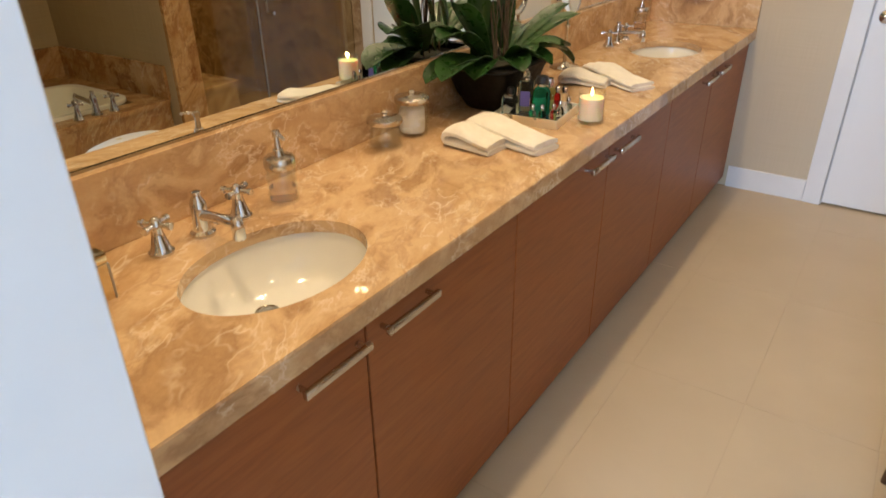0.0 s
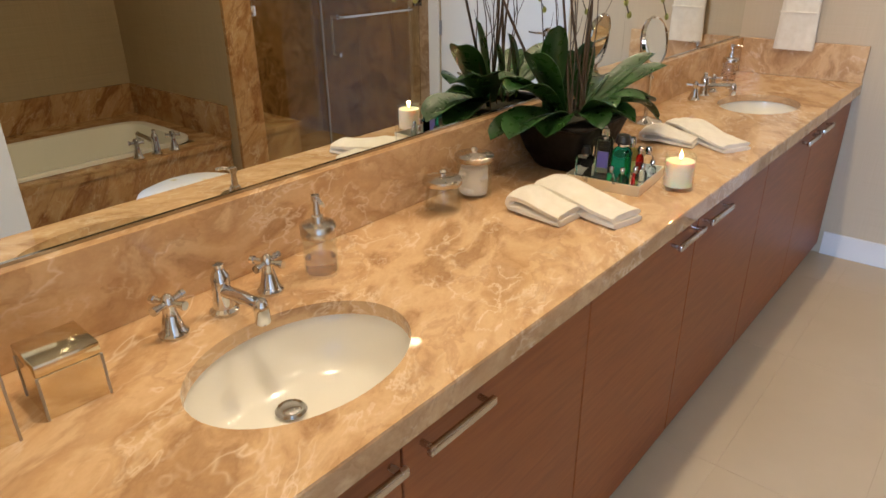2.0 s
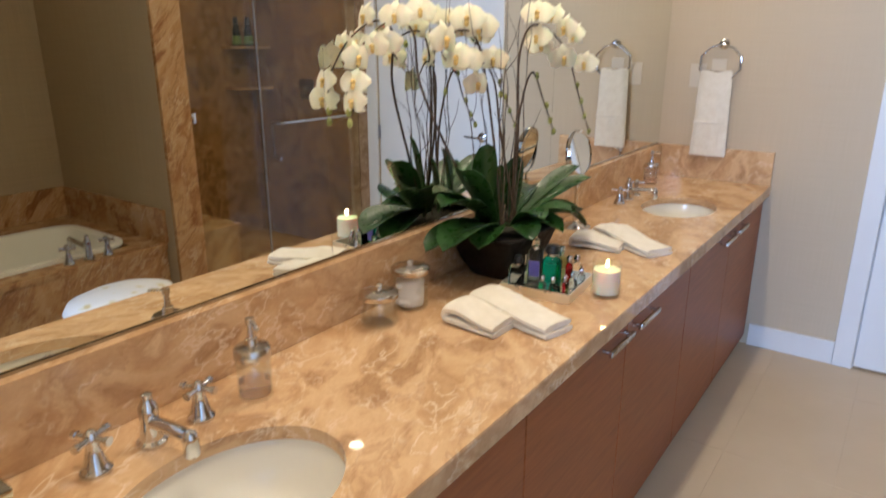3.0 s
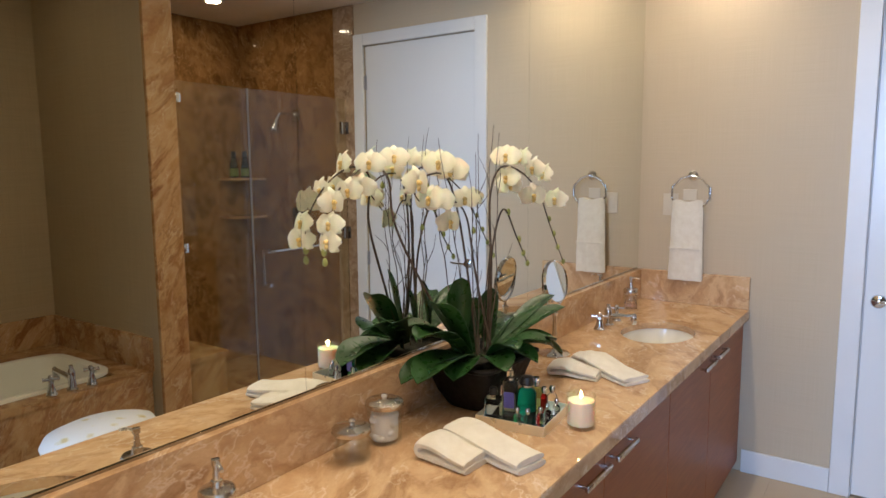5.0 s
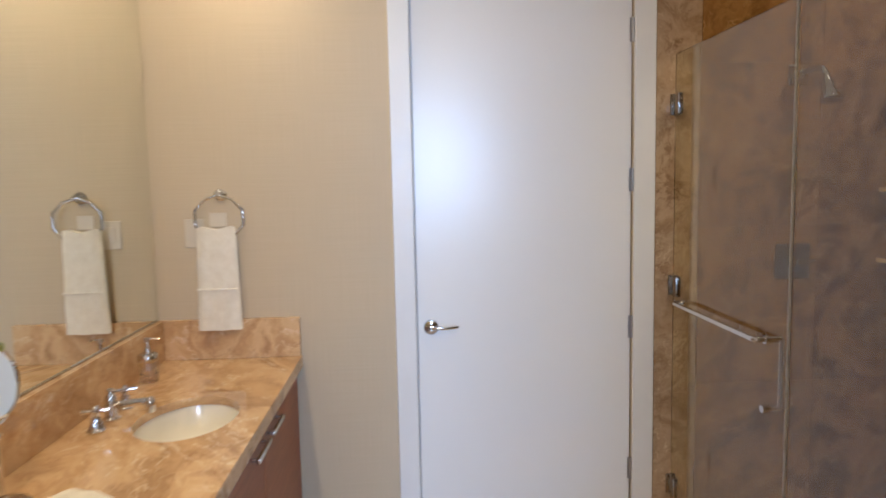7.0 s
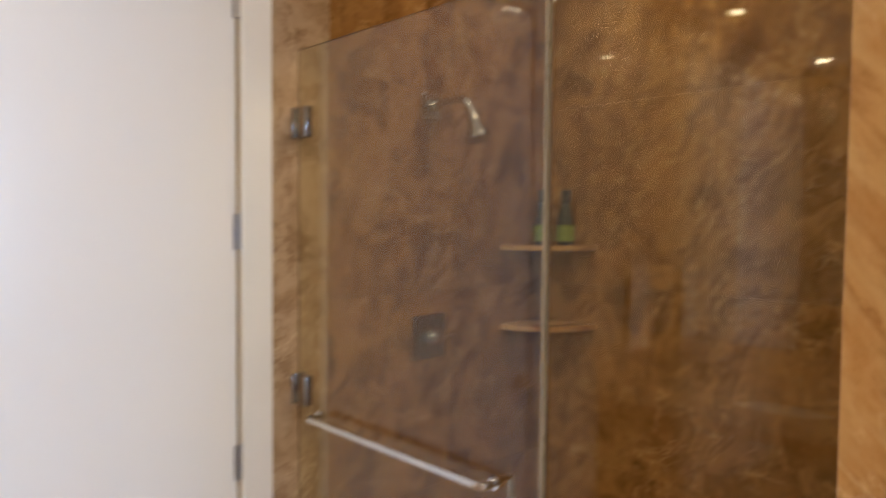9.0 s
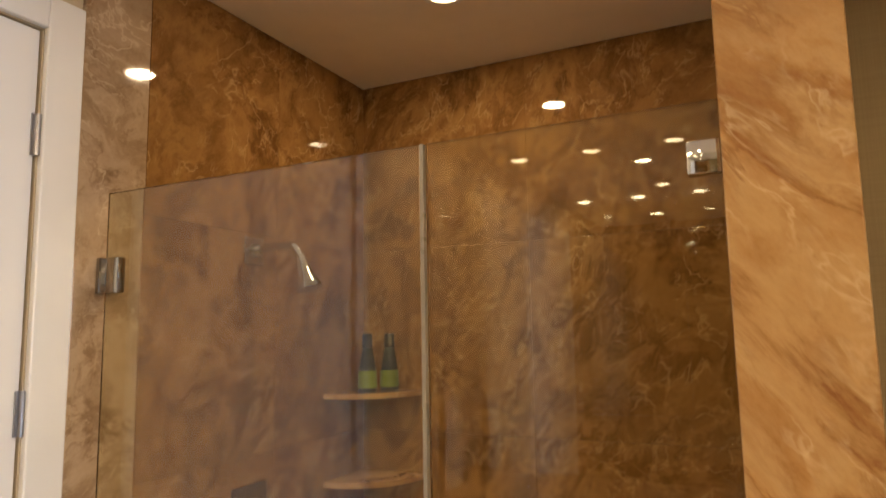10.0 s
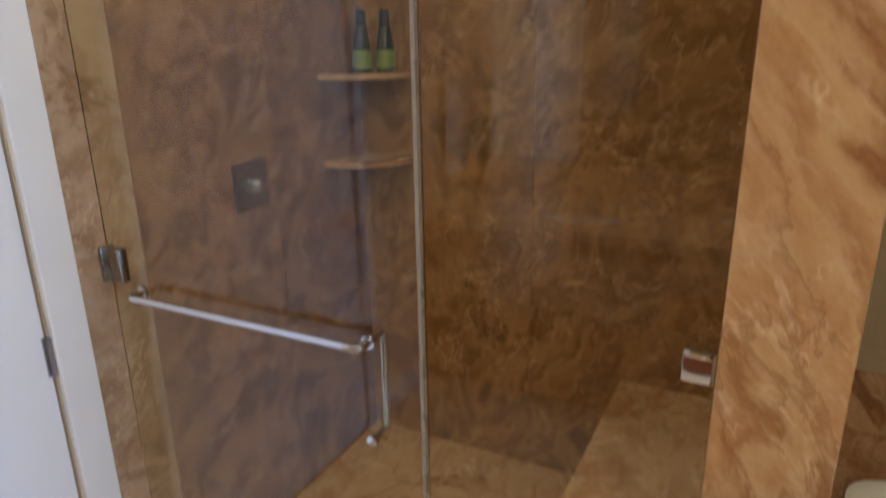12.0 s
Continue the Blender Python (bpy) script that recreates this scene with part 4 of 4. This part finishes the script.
def bottle(at, r, h, glass, cap, capr, caph, label, square=False, band=None):
    b = thing("perfume_bottle", (*at, TZ), label, "bottle", "bottles on the tray", turn=15)
    if square:
        body = box(-r, r, -r * 0.8, r * 0.8, 0.0005, h, r * 0.2)
    else:
        body = lathe([(0, 0.0005), (r * 0.92, 0.0005), (r, 0.004), (r, h * 0.82), (r * 0.8, h * 0.92), (r * 0.4, h), (0, h)], 24)
    part("body", body, glass, b, smooth=True)
    part("neck", lathe([(0, h), (capr * 0.7, h), (capr * 0.7, h + 0.008), (0, h + 0.008)], 18), NICKEL, b, smooth=True)
    part("cap", lathe([(0, h + 0.0085), (capr, h + 0.0085), (capr * 1.05, h + caph * 0.5), (capr * 0.8, h + caph), (0, h + caph + 0.002)], 20), cap, b, smooth=True)
    if band:
        part("label", box(-r * 0.72, r * 0.72, -r * 0.8 - 0.002, -r * 0.8 - 0.0005, h * 0.3, h * 0.72) if square else lathe([(r + 0.0006, h * 0.3), (r + 0.0006, h * 0.6)], 24), band, b)


bottle((0.273, 2.905), 0.026, 0.062, BOTTLEGLASS, BLACK, 0.013, 0.03, "square clear perfume bottle with a black cap", True)
bottle((0.318, 2.93), 0.022, 0.115, BOTTLEGLASS, BOTTLEGLASS, 0.012, 0.03, "tall clear glass bottle with a violet label", True, BLUELABEL)
bottle((0.363, 2.95), 0.029, 0.098, GREENGLASS, BLACK, 0.022, 0.032, "teal green glass bottle with a black cap")
bottle((0.288, 2.975), 0.024, 0.105, BOTTLEGLASS, NICKEL, 0.010, 0.036, "clear glass bottle with a nickel sprayer", True)
bottle((0.403, 2.985), 0.011, 0.075, REDGLASS, CHROME, 0.009, 0.02, "slim red glass vial with a chrome cap")
bottle((0.358, 3.02), 0.022, 0.078, LIMEGLASS, CHROME, 0.012, 0.03, "lime green glass bottle with a chrome cap")
bottle((0.403, 3.04), 0.016, 0.06, BOTTLEGLASS, CHROME, 0.010, 0.022, "small clear bottle with a chrome cap")
for cx, cy in ((0.395, 2.895), (0.420, 2.925), (0.424, 2.965), (0.430, 3.015), (0.365, 2.888)):
    bottle((cx, cy), 0.0115, 0.036, BOTTLEGLASS, CHROME, 0.007, 0.018, "tiny faceted glass perfume vial with a stopper")

# magnifying mirror on a foot
mm = thing("magnifying_mirror", (0.115, 3.655, CT), "round chrome magnifying mirror on a weighted foot", "magnifying mirror")
part("foot", lathe([(0, 0.0), (0.062, 0.0), (0.064, 0.004), (0.058, 0.010), (0.02, 0.016), (0.012, 0.024), (0, 0.026)], 40), CHROME, mm, smooth=True)
part("column", lathe([(0, 0.022), (0.009, 0.022), (0.009, 0.16), (0.013, 0.165), (0.013, 0.175), (0, 0.178)], 20), CHROME, mm, smooth=True)
R = 0.085
TILT = pose(0, 0, 0.30, 0, 0, 86)
yoke = tube([TILT @ Vector((R * 1.12 * math.cos(a), 0, R * 1.22 * math.sin(a))) for a in np.linspace(math.pi, 2 * math.pi, 24)], 0.005, 10)
tube([(0, 0, 0.172), (0, 0, 0.30 - R * 1.2)], 0.006, 10, yoke)
part("yoke", yoke, CHROME, mm, smooth=True)
face = TILT @ pose(0, 0, 0, 80, 0, 0)
part("rim", lathe([(R - 0.004, -0.006), (R, -0.010), (R + 0.005, 0.0), (R, 0.010), (R - 0.004, 0.006)], 44, m=face), CHROME, mm, smooth=True)
part("glass", lathe([(0, -0.006), (R - 0.003, -0.006), (R - 0.003, 0.006), (0, 0.006)], 40, m=face), MIRROR, mm, "mirror glass")

# ---- orchid ----
PX, PY = 0.15, 3.03
orchid = thing("orchid_planter", (PX, PY, CT), "white moth orchids with willow twigs in a dark flared planter", "plant", turn=0)


def planter():
    bm = bmesh.new()
    rings = []
    for half, z, p in ((0.075, 0.0, 0.5), (0.083, 0.008, 0.5), (0.106, 0.06, 0.42), (0.122, 0.12, 0.34), (0.128, 0.142, 0.30), (0.140, 0.15, 0.26), (0.139, 0.156, 0.26), (0.118, 0.154, 0.3), (0.110, 0.135, 0.4), (0.10, 0.13, 0.5)):
        rings.append([bm.verts.new((half * math.copysign(abs(math.cos(a)) ** p, math.cos(a)), 1.3 * half * math.copysign(abs(math.sin(a)) ** p, math.sin(a)),
                                    z)) for a in np.linspace(0, 2 * math.pi, 40, endpoint=False)])
    for a, b in zip(rings, rings[1:]):
        for i in range(40):
            bm.faces.new((a[i], a[(i + 1) % 40], b[(i + 1) % 40], b[i]))
    bm.faces.new(rings[0])
    return bm


part("pot", planter(), DARKCLAY, orchid, "dark flared pot", True)
part("soil", lathe([(0, 0.145), (0.108, 0.137), (0.1, 0.125), (0, 0.125)], 28, sy=1.3), SOIL, orchid, "mossy soil", True)


def strap_leaf(base, azimuth, length, width, rise, droop, roll=0.0):
    """A thick arching strap leaf with a channelled midrib."""
    bm = bmesh.new()
    d = Vector((math.cos(radians(azimuth)), math.sin(radians(azimuth)), 0))
    side = Vector((-d.y, d.x, 0))
    nl, nw = 18, 6
    rows = []
    for i in range(nl + 1):
        t = i / nl
        c = Vector(base) + d * length * (t - 0.12 * t * t) + Vector((0, 0, rise * t - droop * t * t))
        w = 1.25 * width * (0.42 + 0.58 * math.sin(min(1, t * 1.5) * math.pi / 2)) * (1 - max(0, (t - 0.55) / 0.45) ** 2.2) ** 0.5
        rows.append([bm.verts.new(c + side * w * (k / nw - 0.5) * math.cos(radians(roll)) + Vector((0, 0, 0.22 * w * (abs(k / nw - 0.5) * 2) ** 1.5 + w * (k / nw - 0.5) * math.sin(radians(roll))))) for k in range(nw + 1)])
    for a, b in zip(rows, rows[1:]):
        for k in range(nw):
            bm.faces.new((a[k], a[k + 1], b[k + 1], b[k]))
    bmesh.ops.remove_doubles(bm, verts=bm.verts[:], dist=1e-5)
    bmesh.ops.solidify(bm, geom=bm.faces[:], thickness=0.0022)
    return bm


LEAVES = [(-100, 0.25, 0.100, 0.24, 0.14), (-90, 0.31, 0.105, 0.09, 0.10), (-120, 0.22, 0.09, 0.22, 0.10), (-104, 0.30, 0.09, 0.05, 0.08), (-76, 0.20, 0.09, 0.05, 0.07),
          (-30, 0.15, 0.085, 0.06, 0.07), (8, 0.17, 0.085, 0.07, 0.08), (34, 0.21, 0.09, 0.10, 0.08), (20, 0.19, 0.08, 0.13, 0.09), (66, 0.34, 0.072, 0.17, 0.06),
          (82, 0.40, 0.062, 0.20, 0.07), (104, 0.28, 0.08, 0.16, 0.10), (62, 0.31, 0.066, 0.14, 0.20), (48, 0.24, 0.088, 0.09, 0.07), (-96, 0.17, 0.09, 0.27, 0.07), (-10, 0.13, 0.085, 0.12, 0.08)]
for az, ln, wd, rs, dr in LEAVES:
    a = radians(az)
    part("leaf", strap_leaf((0.045 * math.cos(a), 0.07 * math.sin(a), 0.158), az, ln, wd, rs, dr), LEAF, orchid, smooth=True)
for px, py, lean, h in ((-0.03, -0.085, -4, 0.31), (-0.03, 0.0, 4, 0.22), (-0.02, 0.09, 12, 0.24)):
    up = strap_leaf((0, 0, 0), 0, h, 0.066, 0.02, 0.02)
    bmesh.ops.transform(up, matrix=pose(px, py, 0.155, 0, 0, -40) @ pose(0, 0, 0, lean, -82, 0), verts=up.verts[:])
    part("leaf", up, LEAF, orchid, "upright dark green leaf", True)


def petal_mesh():
    bm = bmesh.new()
    for ang, ln, wd in ((90, 0.036, 0.030), (210, 0.036, 0.028), (330, 0.036, 0.028), (8, 0.042, 0.05), (172, 0.042, 0.05)):
        d = Vector((math.cos(radians(ang)), math.sin(radians(ang)), 0))
        s = Vector((-d.y, d.x, 0))
        lift = 0.002 if ang in (8, 172) else -0.001
        rows = []
        for i in range(8):
            t = i / 7
            w = wd * math.sin(math.pi * min(1, 0.08 + 0.86 * t) ** 0.85)
            rows.append([bm.verts.new(d * ln * t + s * w * (k / 4 - 0.5) + Vector((0, 0, lift + 0.008 * math.sin(t * 2.6) - 0.010 * t * t - 0.006 * abs(k / 4 - 0.5)))) for k in range(5)])
        for a, b in zip(rows, rows[1:]):
            for k in range(4):
                bm.faces.new((a[k], a[k + 1], b[k + 1], b[k]))
    return bm


def lip_mesh():
    bm = lathe([(0, 0.0), (0.006, 0.002), (0.007, 0.008), (0.004, 0.014), (0, 0.015)], 10)
    lathe([(0, 0.0), (0.009, 0.002), (0.006, 0.007), (0, 0.009)], 10, at=(0, -0.011, 0.003), sx=0.7, bm=bm)
    return bm


PETALS, LIPS = mesh_of("petals", petal_mesh(), PETAL, True), mesh_of("lip", lip_mesh(), LIP, True)


def spray(root, points, blooms, size, buds):
    """A flower stem through points, with blooms hanging from stretches of its outer end."""
    line = arc([root, *points], 10)
    stem = part("stem", tube(line, 0.0042, 8, taper=0.0018), STEM, orchid, smooth=True)
    for f, dx, dy, dz, yaw, tip in blooms:
        p = line[int(f * (len(line) - 1))] + Vector((dx, dy, dz))
        m = pose(*p, 0, 0, yaw + random.uniform(-34, 34)) @ pose(0, 0, 0, 82 + tip + random.uniform(-14, 8), 0, random.uniform(-20, 20)) @ Matrix.Scale(1.22 * size * random.uniform(0.92, 1.08), 4)
        fl = part("flower", PETALS, PETAL, stem, "cream white orchid flower", place=m)
        part("flower_lip", LIPS, LIP, stem, "yellow orchid lip", place=m @ Matrix.Scale(0.9, 4))
    for f, dx, dy, dz in buds:
        p = line[int(f * (len(line) - 1))] + Vector((dx, dy, dz))
        part("bud", lathe([(0, -0.012), (0.006, -0.008), (0.008, 0), (0.005, 0.009), (0, 0.013)], 12, at=p), BUD, stem, "green flower bud", True)


random.seed(11)
spray((-0.02, -0.06, 0.16), [(-0.07, -0.21, 0.40), (-0.10, -0.31, 0.60), (-0.115, -0.32, 0.735), (-0.12, -0.40, 0.765), (-0.12, -0.50, 0.72), (-0.12, -0.575, 0.63), (-0.115, -0.58, 0.54)],
      [(0.50, 0.015, 0.05, 0.03, 28, -6), (0.58, 0.02, -0.015, 0.01, 36, 0), (0.60, 0.02, -0.03, -0.05, 20, 8), (0.69, 0.02, -0.02, -0.03, 30, 5), (0.75, 0.015, -0.04, -0.03, 50, 0),
       (0.84, 0.02, -0.01, -0.03, 35, 6), (0.92, 0.02, 0.0, -0.02, 30, 12)], 0.92, [(0.97, 0, 0, -0.02), (1.0, 0, 0, -0.02)])
spray((0.0, -0.02, 0.16), [(-0.03, -0.03, 0.42), (-0.05, -0.06, 0.63), (-0.06, -0.11, 0.735), (-0.065, -0.21, 0.735), (-0.065, -0.26, 0.69), (-0.06, -0.20, 0.63)],
      [(0.50, 0.02, 0.0, 0.02, 30, -8), (0.58, 0.02, -0.02, 0.03, 26, -6), (0.70, 0.02, -0.05, -0.01, 40, 0), (0.80, 0.03, 0.03, -0.03, 30, 5), (0.86, 0.03, 0.08, -0.02, 24, 2)],
      1.1, [(0.66, 0, 0, -0.03)])
spray((0.03, 0.02, 0.16), [(-0.02, 0.0, 0.42), (-0.04, -0.02, 0.60), (-0.05, -0.08, 0.655), (-0.05, -0.13, 0.60)],
      [(0.70, 0.02, 0.02, 0.01, 20, 0), (0.98, 0.02, -0.01, -0.01, 30, 12)], 1.0, [(0.6, 0.0, 0.07, -0.08)])
spray((0.0, 0.05, 0.16), [(0.01, 0.05, 0.42), (0.01, 0.04, 0.66), (0.015, 0.10, 0.76), (0.02, 0.24, 0.74), (0.015, 0.38, 0.66), (0.01, 0.48, 0.54), (0.01, 0.60, 0.39)],
      [(0.36, 0.03, 0.03, 0.0, 18, -4), (0.43, 0.03, -0.02, 0.035, 30, -6), (0.50, 0.03, 0.02, 0.03, 10, 0), (0.47, 0.03, -0.02, -0.06, 34, 4), (0.56, 0.03, 0.04, 0.01, 12, 4),
       (0.64, 0.02, 0.07, 0.02, 5, 2), (0.62, 0.03, -0.02, -0.06, 30, 6), (0.74, 0.02, 0.08, -0.01, 0, 8)], 1.0, [(0.84, 0, 0.01, 0.0), (0.9, 0, 0, 0.01), (0.95, 0, 0, 0), (1.0, 0, 0, 0)])
spray((0.0, 0.04, 0.16), [(0.0, 0.06, 0.45), (0.0, 0.14, 0.62), (0.01, 0.22, 0.52), (0.01, 0.30, 0.42)], [], 1.0, [(0.6, 0, 0, 0.01), (0.8, 0, 0, 0.012), (0.92, 0, 0, 0), (1.0, 0, 0, 0)])
for px, py, h, lean in ((-0.05, -0.08, 0.62, -0.10), (-0.03, -0.02, 0.70, -0.16), (0.0, 0.0, 0.66, -0.03), (0.03, 0.02, 0.72, 0.04), (-0.02, 0.05, 0.75, 0.06), (0.02, -0.05, 0.6, -0.05), (-0.04, 0.03, 0.72, 0.02)):
    pts = [(px + 0.012 * noise.noise((t * 5, px * 40, 1)), py + lean * t + 0.03 * noise.noise((t * 4, py * 40, 7)), 0.15 + h * t) for t in np.linspace(0, 1, 12)]
    tw = part("twig", tube(arc(pts, 2), 0.0024, 6, taper=0.0008), TWIG, orchid, smooth=True)
    for t in (0.45, 0.6, 0.75):
        p = Vector(pts[int(t * 11)])
        q = p + Vector((random.uniform(-0.02, 0.03), random.uniform(-0.07, 0.07), random.uniform(0.06, 0.13)))
        part("side_twig", tube(arc([p, (p + q) / 2 + Vector((0, 0.012, 0)), q], 4), 0.0013, 5, taper=0.0006), TWIG, tw)

# ---- pieces of floor and shower walls ----
def slab_mesh(a, b, thick, joint):
    return mesh_of("slab", box(joint / 2, a - joint / 2, joint / 2, b - joint / 2, 0, thick, 0.0006, seg=1), TILE)


TX, TY = 0.40, 0.805
tile_mesh = slab_mesh(TX, TY, 0.004, 0.0016)
for i in range(-1, 6):
    for j in range(6):
        x, y = 0.555 + TX * (i - 0.5), 0.625 + TY * j
        if y > FY - 0.01 or x > 2.1:
            continue
        me = tile_mesh
        if y + TY > FY or y < EY or x + TX > 2.19 or x < 0.2:
            x1, y0, y1 = min(x + TX, 2.19), max(y, EY - 0.12), min(y + TY, FY - 0.001)
            bm = box(max(x, 0.2) - x + 0.0008, x1 - x - 0.0008, y0 - y + 0.0008, y1 - y - 0.0008, 0, 0.004, 0.0006, seg=1)
            me = mesh_of("slab", bm, TILE)
        part("tile", me, TILE, floor, place=(x, y, -0.004))

SW, SH = 0.735, 0.71
back_mesh = mesh_of("slab", box(-0.008, 0, 0.0004, SW - 0.0004, 0.0004, SH - 0.0004, 0.0005, seg=1), SHOWER)
for i in range(2):
    for k in range(4):
        part("slab", back_mesh, SHOWER, shower_back, place=(BX - 0.004, 3.53 + SW * i, SH * k - 0.001))
side_w = (BX - 0.012 - 2.369) / 2
head_mesh = mesh_of("slab", box(0.0004, side_w - 0.0004, -0.008, 0, 0.0004, SH - 0.0004, 0.0005, seg=1), SHOWER)
for i in range(2):
    for k in range(4):
        part("slab", head_mesh, SHOWER, shower_head_wall, place=(2.369 + side_w * i, FY - 0.004, SH * k - 0.001))
sf = mesh_of("slab", box(0.001, 0.279, 0.001, 0.289, 0, 0.005, 0.001, seg=1), PILLAR)
for i in range(4):
    for j in range(4):
        part("tile", sf, PILLAR, shower_floor, place=(2.335 + 0.28 * i, 3.91 + 0.27 * j if j < 3 else 4.695, 0.012 + 0.0003 * ((i + j) % 2)))


for ob in bpy.data.objects:
    if ob.type == "MESH" and ob.data.materials and ob.data.materials[0] in (CLEAR, BOTTLEGLASS, LILAC):
        ob.visible_shadow = False
